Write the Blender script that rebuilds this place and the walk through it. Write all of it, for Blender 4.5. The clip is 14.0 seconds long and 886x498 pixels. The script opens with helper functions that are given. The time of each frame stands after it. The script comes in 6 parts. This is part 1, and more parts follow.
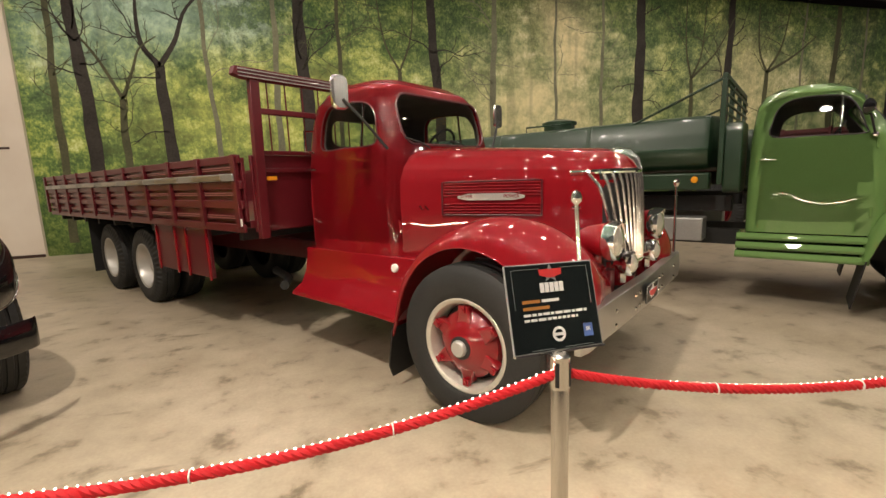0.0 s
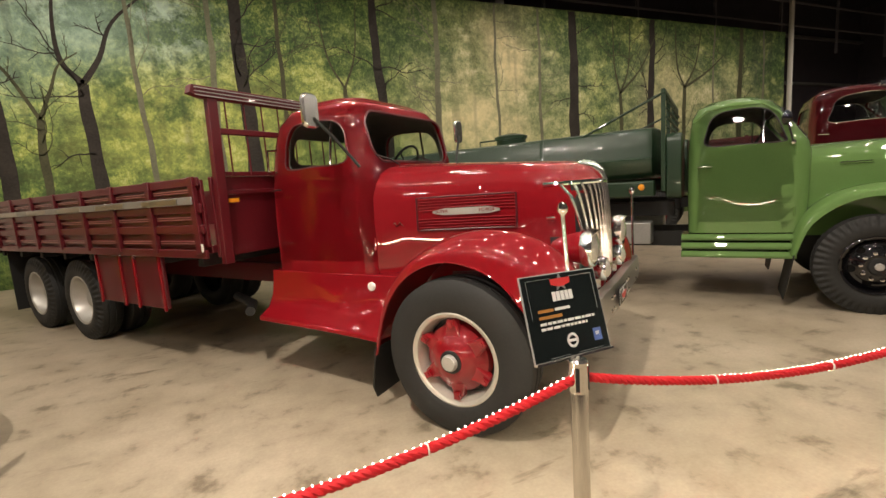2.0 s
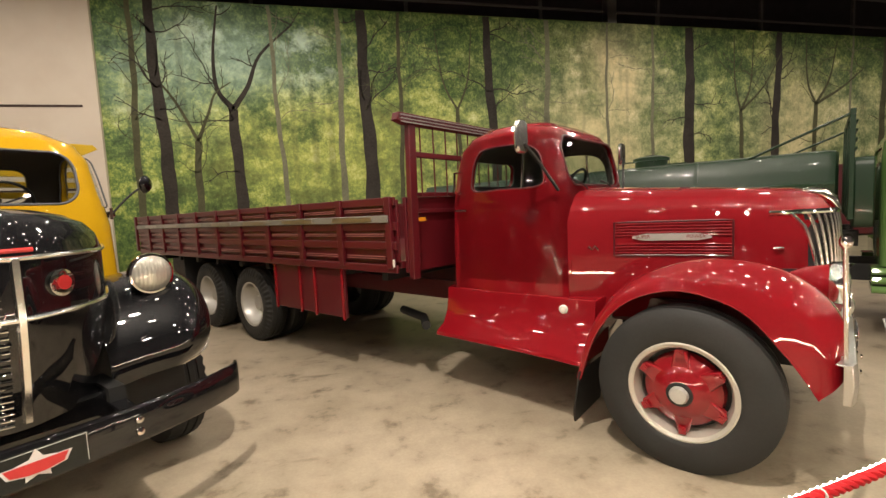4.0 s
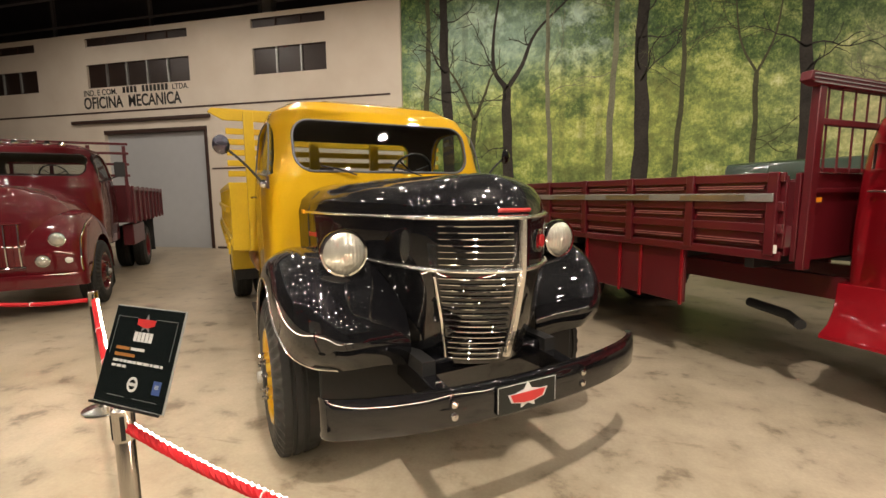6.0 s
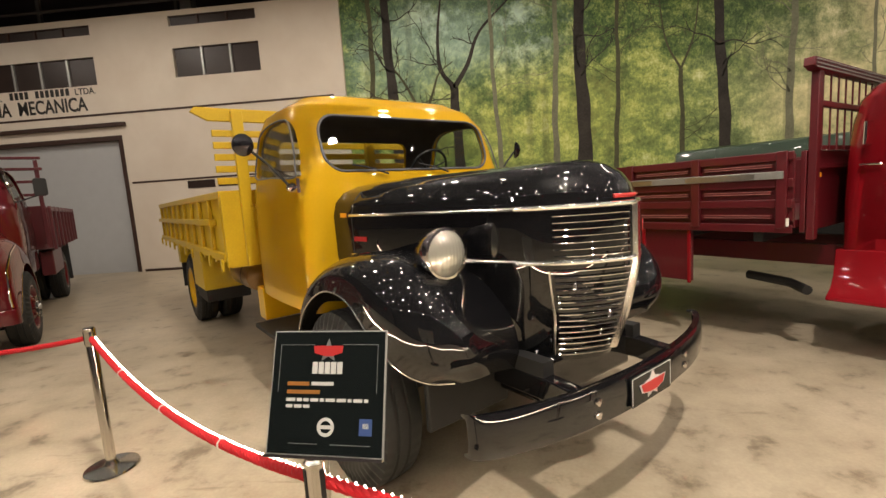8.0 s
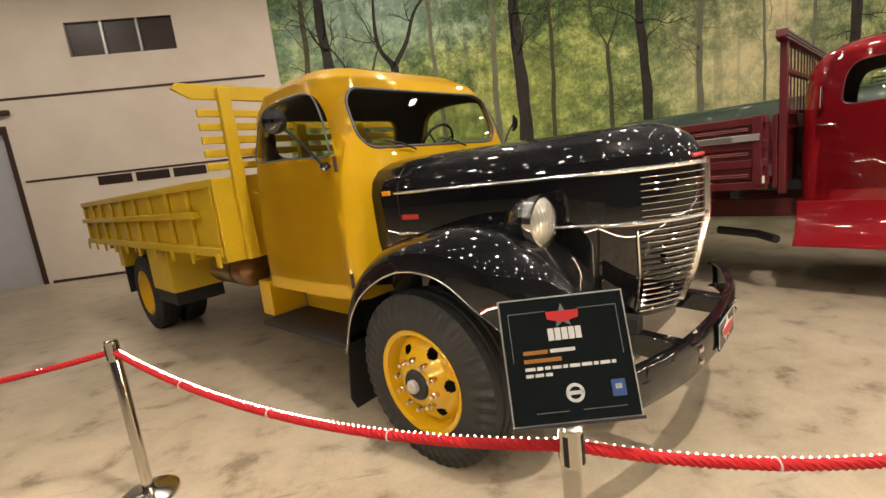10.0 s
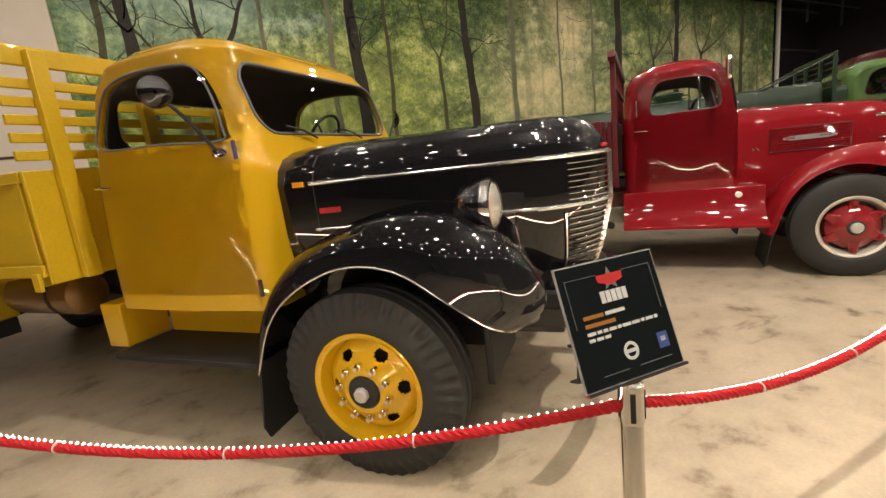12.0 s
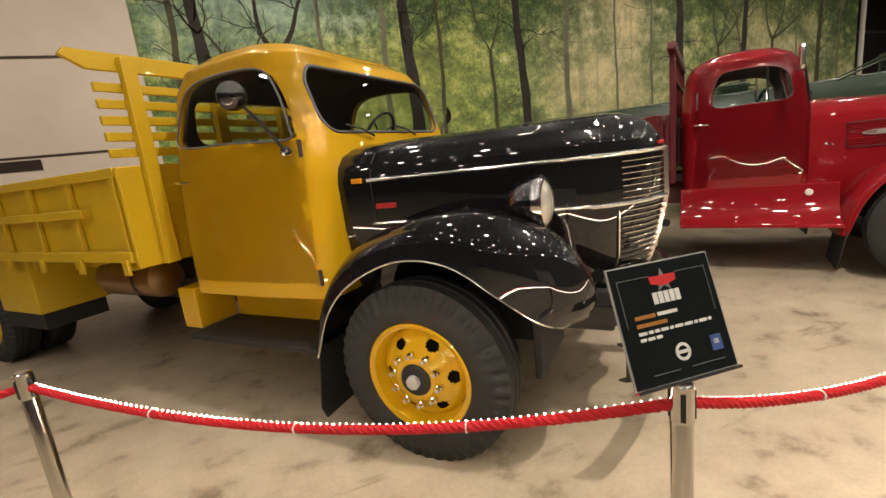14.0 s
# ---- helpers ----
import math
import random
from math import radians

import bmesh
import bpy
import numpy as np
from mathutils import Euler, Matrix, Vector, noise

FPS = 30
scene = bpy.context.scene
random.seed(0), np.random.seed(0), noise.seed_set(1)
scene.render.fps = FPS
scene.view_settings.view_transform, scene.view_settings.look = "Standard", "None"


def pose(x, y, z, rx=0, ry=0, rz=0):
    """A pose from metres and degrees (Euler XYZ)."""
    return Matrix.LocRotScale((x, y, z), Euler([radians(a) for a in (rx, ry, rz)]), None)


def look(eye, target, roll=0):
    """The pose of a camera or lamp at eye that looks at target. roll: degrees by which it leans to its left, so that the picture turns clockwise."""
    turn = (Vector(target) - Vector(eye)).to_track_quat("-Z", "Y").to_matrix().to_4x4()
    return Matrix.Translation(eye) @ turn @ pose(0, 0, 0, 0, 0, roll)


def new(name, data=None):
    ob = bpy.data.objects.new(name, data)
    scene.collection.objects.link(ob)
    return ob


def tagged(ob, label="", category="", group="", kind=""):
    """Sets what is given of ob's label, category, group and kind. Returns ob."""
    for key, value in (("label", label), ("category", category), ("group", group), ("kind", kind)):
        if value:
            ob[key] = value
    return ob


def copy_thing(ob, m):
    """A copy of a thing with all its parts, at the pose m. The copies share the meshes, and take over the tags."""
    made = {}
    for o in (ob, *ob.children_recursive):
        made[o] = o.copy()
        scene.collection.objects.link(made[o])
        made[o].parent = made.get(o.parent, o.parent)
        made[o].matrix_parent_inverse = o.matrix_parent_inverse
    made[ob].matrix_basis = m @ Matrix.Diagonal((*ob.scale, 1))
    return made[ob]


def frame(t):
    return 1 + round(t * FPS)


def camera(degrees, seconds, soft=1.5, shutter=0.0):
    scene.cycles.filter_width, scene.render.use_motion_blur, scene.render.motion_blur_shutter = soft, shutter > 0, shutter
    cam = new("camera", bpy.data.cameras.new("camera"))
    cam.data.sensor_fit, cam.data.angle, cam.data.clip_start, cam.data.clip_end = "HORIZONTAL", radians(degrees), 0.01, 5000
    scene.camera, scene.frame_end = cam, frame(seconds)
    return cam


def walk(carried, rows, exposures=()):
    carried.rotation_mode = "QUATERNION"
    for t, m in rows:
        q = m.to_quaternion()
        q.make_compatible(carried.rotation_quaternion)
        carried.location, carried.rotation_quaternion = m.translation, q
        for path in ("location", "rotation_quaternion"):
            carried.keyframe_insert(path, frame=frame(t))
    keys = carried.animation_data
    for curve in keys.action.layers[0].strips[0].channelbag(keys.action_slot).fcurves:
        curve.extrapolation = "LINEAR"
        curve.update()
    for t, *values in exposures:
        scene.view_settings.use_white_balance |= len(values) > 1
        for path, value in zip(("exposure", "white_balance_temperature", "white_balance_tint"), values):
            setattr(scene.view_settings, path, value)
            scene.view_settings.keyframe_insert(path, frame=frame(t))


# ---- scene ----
cam = camera(89.6, 14.0)
PATH = [
    (0, (0.654, -0.216, 1.605), (1.156, 1.693, 1.285), -2.1),
    (0.5, (0.69, -0.137, 1.631), (1.239, 1.764, 1.342), -3.5),
    (1, (0.681, -0.102, 1.639), (1.28, 1.788, 1.38), -4.5),
    (1.5, (0.568, -0.15, 1.63), (1.282, 1.7, 1.364), -4.3),
    (2, (0.411, -0.152, 1.628), (1.15, 1.687, 1.357), -4.0),
    (2.2, (0.351, -0.118, 1.638), (1.048, 1.736, 1.361), -3.3),
    (4.3, (-0.734, 0.108, 1.73), (-0.421, 2.077, 1.564), -2.4),
    (4.5, (-0.863, 0.094, 1.727), (-0.737, 2.082, 1.546), -2.1),
    (5, (-1.271, 0.134, 1.708), (-1.592, 2.099, 1.511), -2.5),
    (5.5, (-1.58, 0.167, 1.723), (-2.083, 2.09, 1.492), -1.0),
    (6, (-1.851, 0.122, 1.72), (-2.31, 2.054, 1.477), -0.6),
    (6.5, (-2.071, 0.086, 1.713), (-2.526, 2.021, 1.492), -0.6),
    (7, (-2.312, 0.174, 1.676), (-2.632, 2.13, 1.408), -1.3),
    (7.5, (-2.546, 0.204, 1.696), (-2.847, 2.168, 1.465), -1.9),
    (8, (-2.823, 0.156, 1.701), (-2.952, 2.137, 1.457), -3.9),
    (8.2, (-2.93, 0.151, 1.696), (-3.086, 2.129, 1.439), -3.8),
    (10.3, (-3.811, 0.282, 1.712), (-3.501, 2.227, 1.363), -5.0),
    (10.5, (-3.877, 0.336, 1.693), (-3.501, 2.273, 1.368), -3.4),
    (11, (-4.007, 0.475, 1.703), (-3.535, 2.397, 1.414), -6.8),
    (11.5, (-4.11, 0.503, 1.673), (-3.424, 2.346, 1.307), -6.6),
    (12, (-4.266, 0.532, 1.658), (-3.337, 2.259, 1.262), -6.5),
    (12.5, (-4.319, 0.48, 1.682), (-3.547, 2.29, 1.325), -5.4),
    (13, (-4.328, 0.474, 1.679), (-3.645, 2.302, 1.242), -6.1),
    (13.5, (-4.327, 0.489, 1.686), (-3.575, 2.296, 1.277), -5.5),
    (14, (-4.325, 0.48, 1.692), (-3.584, 2.293, 1.287), -6.5),
]
# the picture brightens a little at the turn and darkens towards the end
EXPOSURES = [(0.0, 0.0), (2.2, 0.0), (4.5, 0.10), (5.2, 0.06), (6.5, -0.05), (8.2, -0.06), (11.0, -0.12), (14.0, -0.20)]
walk(cam, [(t, look(eye, target, roll)) for t, eye, target, roll in PATH], EXPOSURES)

# ==== place ====

# ---------------------------------------------------------------- light
world = bpy.data.worlds.new("hall_world")
scene.world = world
world.use_nodes = True
world.node_tree.nodes["Background"].inputs[0].default_value = (1.0, 0.86, 0.68, 1)
world.node_tree.nodes["Background"].inputs[1].default_value = 0.02

LAMP_WATTS = 58.0
LAMP_COLOUR = (1.0, 0.875, 0.745)
LAMP_X = (-17.0, -12.5, -8.6, -5.0, -1.4, 2.2, 5.8, 9.6, 14.0, 19.0, 25.0)
LAMP_Y = (-6.0, -2.4, 1.0, 5.2, 9.4)
ROW_GAIN = {-6.0: 0.8, -2.4: 1.0, 1.0: 1.1, 5.2: 0.6, 9.4: 1.6}
KEY_LAMP = (-1.3, 0.2)
LAMP_Z = 7.6
LAMPS = [(x + 0.5 * math.sin(3.1 * x + y), y + 0.4 * math.cos(2.3 * x + 1.7 * y)) for y in LAMP_Y for x in LAMP_X]
POWER = [LAMP_WATTS * ROW_GAIN[y] for y in LAMP_Y for x in LAMP_X]
LAMPS.append(KEY_LAMP)
POWER.append(LAMP_WATTS * 9.0)
SMALL_LAMPS = [(-11.5 + 1.9 * i + 0.4 * math.sin(5 * i + j), y + 0.35 * math.cos(3 * i + j)) for j, y in enumerate((-4.3, -0.8, 3.0, 7.2)) for i in range(15)]


# ---------------------------------------------------------------- mesh tools
def B():
    return bmesh.new()


def box(bm, x0, x1, y0, y1, z0, z1):
    v = [bm.verts.new(p) for p in ((x0, y0, z0), (x1, y0, z0), (x1, y1, z0), (x0, y1, z0),
                                   (x0, y0, z1), (x1, y0, z1), (x1, y1, z1), (x0, y1, z1))]
    for f in ((0, 3, 2, 1), (4, 5, 6, 7), (0, 1, 5, 4), (1, 2, 6, 5), (2, 3, 7, 6), (3, 0, 4, 7)):
        bm.faces.new([v[i] for i in f])
    return bm


def skin(bm, rings, closed=True, cap=True, wrap=False):
    """Quads between successive rings of points."""
    vs = [[bm.verts.new(p) for p in r] for r in rings]
    n = len(rings[0])
    last = len(vs) if wrap else len(vs) - 1
    for i in range(last):
        a, b = vs[i], vs[(i + 1) % len(vs)]
        for j in range(n if closed else n - 1):
            k = (j + 1) % n
            try:
                bm.faces.new((a[j], a[k], b[k], b[j]))
            except ValueError:
                pass
    if cap and closed and not wrap:
        bm.faces.new(list(reversed(vs[0])))
        bm.faces.new(vs[-1])
    bmesh.ops.recalc_face_normals(bm, faces=bm.faces)
    return bm


def frame_axes(d):
    d = Vector(d).normalized()
    a = Vector((0, 0, 1)) if abs(d.z) < 0.9 else Vector((1, 0, 0))
    u = d.cross(a).normalized()
    return u, d.cross(u).normalized()


def cyl(bm, p0, p1, r0, r1=None, seg=16):
    r1 = r0 if r1 is None else r1
    p0, p1 = Vector(p0), Vector(p1)
    u, w = frame_axes(p1 - p0)
    ring = lambda c, r: [c + (u * math.cos(2 * math.pi * k / seg) + w * math.sin(2 * math.pi * k / seg)) * r for k in range(seg)]
    return skin(bm, [ring(p0, r0), ring(p1, r1)])


def tube(bm, pts, r, seg=8, closed=False):
    pts = [Vector(p) for p in pts]
    n = len(pts)
    rings = []
    u = None
    for i, p in enumerate(pts):
        d = (pts[(i + 1) % n] - pts[i - 1]) if closed else (pts[min(i + 1, n - 1)] - pts[max(i - 1, 0)])
        d.normalize()
        if u is None:
            u, w = frame_axes(d)
        else:
            u = (u - d * u.dot(d)).normalized()
            w = d.cross(u)
        rr = r[i] if isinstance(r, (list, tuple)) else r
        rings.append([p + (u * math.cos(2 * math.pi * k / seg) + w * math.sin(2 * math.pi * k / seg)) * rr for k in range(seg)])
    return skin(bm, rings, wrap=closed)


def lathe(bm, prof, centre=(0, 0, 0), axis=(0, 1, 0), seg=32, cap=False):
    """prof: (radius, height along the axis)."""
    c, a = Vector(centre), Vector(axis).normalized()
    u, w = frame_axes(a)
    rings = []
    for r, h in prof:
        rings.append([c + a * h + (u * math.cos(2 * math.pi * k / seg) + w * math.sin(2 * math.pi * k / seg)) * max(r, 1e-4) for k in range(seg)])
    return skin(bm, rings, cap=cap)


def prism(bm, pts, place, d0, d1):
    """A polygon of 2D points pushed from d0 to d1; place maps (a, b, d) to space."""
    return skin(bm, [[place(a, b, d0) for a, b in pts], [place(a, b, d1) for a, b in pts]])


def rrect(x0, x1, y0, y1, r, n=5, along=1):
    """A rounded rectangle; along: how many pieces the two long sides are cut into."""
    out = []
    rs = r if isinstance(r, (list, tuple)) else (r,) * 4
    for (cx, cy, a0), q in zip(((x1, y1, 0), (x0, y1, 90), (x0, y0, 180), (x1, y0, 270)), rs):
        sx, sy = (1 if cx == x1 else -1), (1 if cy == y1 else -1)
        for k in range(n + 1):
            a = radians(a0 + 90 * k / n)
            out.append((cx - sx * q + q * math.cos(a), cy - sy * q + q * math.sin(a)))
        if along > 1 and a0 in (0, 180):
            a, b = out[-1], (x0 + q, y1) if a0 == 0 else (x1 - q, y0)
            out += [(a[0] + (b[0] - a[0]) * k / along, a[1]) for k in range(1, along)]
    return out


def lerp_table(table, t):
    """Smooth value from rows (t, value...)."""
    if t <= table[0][0]:
        return table[0][1:]
    for a, b in zip(table, table[1:]):
        if t <= b[0]:
            k = (t - a[0]) / (b[0] - a[0])
            return tuple(u + (v - u) * k for u, v in zip(a[1:], b[1:]))
    return table[-1][1:]


def spline(pts, n):
    """Catmull-Rom through pts, n steps a span."""
    P = [Vector(p) for p in pts]
    P = [P[0] * 2 - P[1]] + P + [P[-1] * 2 - P[-2]]
    out = []
    for i in range(1, len(P) - 2):
        for k in range(n):
            t = k / n
            a, b, c, d = P[i - 1], P[i], P[i + 1], P[i + 2]
            out.append(0.5 * (2 * b + (c - a) * t + (2 * a - 5 * b + 4 * c - d) * t * t + (3 * b - a - 3 * c + d) * t ** 3))
    out.append(P[-2].copy())
    return out


def part(name, bm, mat, parent=None, label="", bevel=0.0, smooth=38):
    me = bpy.data.meshes.new(name)
    bm.to_mesh(me)
    bm.free()
    me.materials.append(mat)
    me.polygons.foreach_set("use_smooth", [True] * len(me.polygons))
    me.set_sharp_from_angle(angle=radians(smooth))
    ob = new(name, me)
    if parent is not None:
        ob.parent = parent
    if bevel:
        m = ob.modifiers.new("edge", "BEVEL")
        m.width, m.segments, m.limit_method, m.angle_limit = bevel, 2, "ANGLE", radians(40)
        m.harden_normals = False
    return tagged(ob, label) if label else ob


def share(ob, parent, m=None):
    """Another object on the same mesh, under parent."""
    o = ob.copy()
    scene.collection.objects.link(o)
    o.parent = parent
    if m is not None:
        o.matrix_basis = m
    return o


def thing(name, label, category, group="", m=None, kind=""):
    ob = new(name)
    ob.empty_display_size = 0.2
    if m is not None:
        ob.matrix_basis = m
    return tagged(ob, label, category, group, kind)


def baked(ob, cutters=(), mode="DIFFERENCE"):
    """Cut bmesh solids out of ob for good."""
    made = []
    for bm in cutters:
        me = bpy.data.meshes.new("cutter")
        bm.to_mesh(me)
        bm.free()
        c = new("cutter", me)
        c.matrix_world = ob.matrix_world
        if ob.parent is not None:
            c.parent = ob.parent
        m = ob.modifiers.new("cut", "BOOLEAN")
        m.operation, m.object, m.solver = mode, c, "EXACT"
        made.append(c)
    bpy.context.view_layer.update()
    me = bpy.data.meshes.new_from_object(ob.evaluated_get(bpy.context.evaluated_depsgraph_get()))
    ob.modifiers.clear()
    ob.data = me
    for c in made:
        bpy.data.objects.remove(c)
    me.polygons.foreach_set("use_smooth", [True] * len(me.polygons))
    me.set_sharp_from_angle(angle=radians(38))
    return ob


def text_bm(body, size, depth=0.004, align="LEFT", bold=0.0):
    cu = bpy.data.curves.new("lettering", "FONT")
    cu.body, cu.size, cu.extrude, cu.align_x = body, size, depth, align
    cu.offset = bold
    ob = new("lettering", cu)
    bpy.context.view_layer.update()
    me = bpy.data.meshes.new_from_object(ob.evaluated_get(bpy.context.evaluated_depsgraph_get()))
    bpy.data.objects.remove(ob)
    bm = B()
    bm.from_mesh(me)
    return bm


def moved(bm, m):
    bmesh.ops.transform(bm, matrix=m, verts=bm.verts)
    return bm


# ---------------------------------------------------------------- materials
def material(name):
    m = bpy.data.materials.new(name)
    m.use_nodes = True
    return m, m.node_tree.nodes, m.node_tree.links, m.node_tree.nodes["Principled BSDF"]


def noise_at(n, l, scale, detail=4, rough=0.55, coord="Object", stretch=(1, 1, 1)):
    tc, mp, nz = n.new("ShaderNodeTexCoord"), n.new("ShaderNodeMapping"), n.new("ShaderNodeTexNoise")
    mp.inputs["Scale"].default_value = stretch
    nz.inputs["Scale"].default_value, nz.inputs["Detail"].default_value, nz.inputs["Roughness"].default_value = scale, detail, rough
    l.new(tc.outputs[coord], mp.inputs[0])
    l.new(mp.outputs[0], nz.inputs["Vector"])
    return nz.outputs["Fac"]


def ramp(n, l, fac, stops):
    r = n.new("ShaderNodeValToRGB")
    e = r.color_ramp.elements
    while len(e) < len(stops):
        e.new(0.5)
    for el, (p, c) in zip(e, stops):
        el.position, el.color = p, (*c, 1) if len(c) == 3 else c
    l.new(fac, r.inputs[0])
    return r.outputs[0]


def mix(n, l, fac, a, b, mode="MIX"):
    m = n.new("ShaderNodeMix")
    m.data_type, m.blend_type = "RGBA", mode
    for sock, v in ((m.inputs[0], fac), (m.inputs[6], a), (m.inputs[7], b)):
        if isinstance(v, bpy.types.NodeSocket):
            l.new(v, sock)
        else:
            sock.default_value = v if isinstance(v, (int, float)) else (*v, 1)
    return m.outputs[2]


def maths(n, l, op, a, b=0.0, c=0.0):
    m = n.new("ShaderNodeMath")
    m.operation = op
    for sock, v in zip(m.inputs, (a, b, c)):
        if isinstance(v, bpy.types.NodeSocket):
            l.new(v, sock)
        else:
            sock.default_value = v
    return m.outputs[0]


def bumped(n, l, p, fac, strength, dist=0.01):
    b = n.new("ShaderNodeBump")
    b.inputs["Strength"].default_value, b.inputs["Distance"].default_value = strength, dist
    l.new(fac, b.inputs["Height"])
    l.new(b.outputs[0], p.inputs["Normal"])


def surface(name, colour, rough=0.5, metal=0.0, coat=0.0, vary=0.12, scale=3.0, bump=0.0, fine=60.0, spec=0.5, patchy=0.0):
    """Paint, metal or cloth with variation at two scales."""
    m, n, l, p = material(name)
    big, small = noise_at(n, l, scale, 5), noise_at(n, l, fine, 3)
    both = maths(n, l, "MULTIPLY_ADD", small, 0.45, maths(n, l, "MULTIPLY", big, 0.55))
    lo, hi = [c * (1 - vary) for c in colour], [min(c * (1 + vary), 1) for c in colour]
    l.new(ramp(n, l, both, [(0.3, lo), (0.7, hi)]), p.inputs["Base Color"])
    rr = maths(n, l, "MULTIPLY_ADD", both, 0.25 * rough + patchy, rough * 0.87 - patchy * 0.5)
    l.new(rr, p.inputs["Roughness"])
    p.inputs["Metallic"].default_value = metal
    p.inputs["Coat Weight"].default_value, p.inputs["Coat Roughness"].default_value, p.inputs["Coat IOR"].default_value = coat, 0.02, 1.62
    p.inputs["Specular IOR Level"].default_value = spec
    if bump:
        bumped(n, l, p, small, bump, 0.004)
    return m


RED = surface("red_enamel", (0.225, 0.004, 0.009), 0.5, coat=1.0, vary=0.06, spec=0.08)
# pale red that stands in for the highlight along the bed mouldings
RED_GLINT = surface("red_moulding_glint", (0.34, 0.13, 0.12), 0.35, coat=0.4, vary=0.3, fine=30)
RED_DULL = surface("red_bed_paint", (0.085, 0.0035, 0.0075), 0.42, coat=0.3, vary=0.18, bump=0.05)
YELLOW = surface("yellow_enamel", (0.58, 0.338, 0.006), 0.5, coat=1.0, vary=0.05, spec=0.08)
YELLOW_DULL = surface("yellow_bed_paint", (0.54, 0.355, 0.007), 0.45, coat=0.3, vary=0.12, bump=0.06)
BLACK = surface("black_enamel", (0.004, 0.004, 0.005), 0.4, coat=1.0, vary=0.1, spec=0.08)
GREEN = surface("green_enamel", (0.122, 0.222, 0.066), 0.5, coat=1.0, vary=0.06, spec=0.08)
GREEN_DARK = surface("dark_green_enamel", (0.010, 0.034, 0.014), 0.4, coat=0.3, vary=0.1)
MAROON = surface("dark_red_enamel", (0.095, 0.003, 0.007), 0.5, coat=1.0, vary=0.08, spec=0.08)
CHROME = surface("chrome", (0.78, 0.76, 0.72), 0.07, metal=1.0, vary=0.04)
ALU = surface("brushed_aluminium", (0.55, 0.54, 0.52), 0.33, metal=1.0, vary=0.1, fine=200)
STEEL = surface("galvanised_steel", (0.42, 0.42, 0.40), 0.45, metal=0.8, vary=0.15)
RUBBER = surface("tyre_rubber", (0.022, 0.022, 0.021), 0.62, vary=0.25, bump=0.15, spec=0.35)
UNDER = surface("chassis_black", (0.010, 0.010, 0.010), 0.6, vary=0.3, bump=0.1)
RIM_CREAM = surface("silvery_rim_paint", (0.58, 0.55, 0.48), 0.30, metal=0.45, vary=0.08)
ALU_BRIGHT = surface("satin_chrome", (0.85, 0.83, 0.78), 0.22, metal=1.0, vary=0.05)
SILVER = surface("silver_paint", (0.50, 0.49, 0.46), 0.38, metal=0.5, vary=0.08)
WHITE_P = surface("white_paint", (0.78, 0.75, 0.68), 0.5, vary=0.05)
BROWN = surface("brown_trim_paint", (0.045, 0.022, 0.016), 0.55, vary=0.2)
DARKWIN = surface("dark_window_paint", (0.028, 0.016, 0.012), 0.4, vary=0.25)
DOORGREY = surface("grey_roller_door", (0.46, 0.47, 0.48), 0.5, vary=0.05)
ROPE = surface("red_rope", (0.55, 0.006, 0.012), 0.7, vary=0.2, bump=0.3, fine=400)
STEELPOST = surface("polished_steel_post", (0.60, 0.57, 0.52), 0.16, metal=1.0, vary=0.05)
CARD = surface("black_sign_card", (0.006, 0.009, 0.009), 0.22, vary=0.2)
INK_W = surface("white_ink", (0.60, 0.59, 0.57), 0.4, vary=0.03)
INK_O = surface("orange_ink", (0.33, 0.14, 0.03), 0.4, vary=0.05)
INK_R = surface("red_ink", (0.50, 0.03, 0.03), 0.4, vary=0.05)
INK_B = surface("blue_ink", (0.05, 0.09, 0.25), 0.4, vary=0.05)
INK_G = surface("grey_ink", (0.16, 0.17, 0.17), 0.4, vary=0.05)
INK_K = surface("black_wall_lettering", (0.02, 0.018, 0.016), 0.5, vary=0.1)
CEIL = surface("black_ceiling_paint", (0.028, 0.025, 0.028), 0.8, vary=0.3)
TRUSS = surface("grey_truss_paint", (0.16, 0.15, 0.16), 0.6, vary=0.2)
DARKWALL = surface("charcoal_wall_sheet", (0.055, 0.046, 0.055), 0.6, vary=0.3)
LINER = surface("grey_cab_lining", (0.13, 0.115, 0.095), 0.7, vary=0.15, bump=0.1)
SEAT = surface("dark_seat_vinyl", (0.020, 0.018, 0.017), 0.5, vary=0.3, bump=0.2)
CLEAR_EDGE = surface("grey_acrylic", (0.30, 0.30, 0.29), 0.2, vary=0.05)
SEAL = surface("grey_window_rubber", (0.085, 0.085, 0.09), 0.5, vary=0.1)
AMBER = surface("amber_lens", (0.75, 0.30, 0.02), 0.2, vary=0.05)
REDLENS = surface("red_badge", (0.42, 0.03, 0.03), 0.25, vary=0.05)


def glass_mat(name, tint, rough=0.0):
    m, n, l, p = material(name)
    out = n["Material Output"]
    tr, gl, lw, mx = n.new("ShaderNodeBsdfTransparent"), n.new("ShaderNodeBsdfGlossy"), n.new("ShaderNodeLayerWeight"), n.new("ShaderNodeMixShader")
    tr.inputs[0].default_value = (*tint, 1)
    gl.inputs["Roughness"].default_value = rough
    lw.inputs[0].default_value = 0.5
    gloss = maths(n, l, "MULTIPLY_ADD", maths(n, l, "POWER", lw.outputs["Facing"], 4.0), 0.6, 0.035)
    l.new(gloss, mx.inputs[0])
    l.new(tr.outputs[0], mx.inputs[1])
    l.new(gl.outputs[0], mx.inputs[2])
    l.new(mx.outputs[0], out.inputs[0])
    return m


GLASS = glass_mat("window_glass", (0.93, 0.95, 0.94))


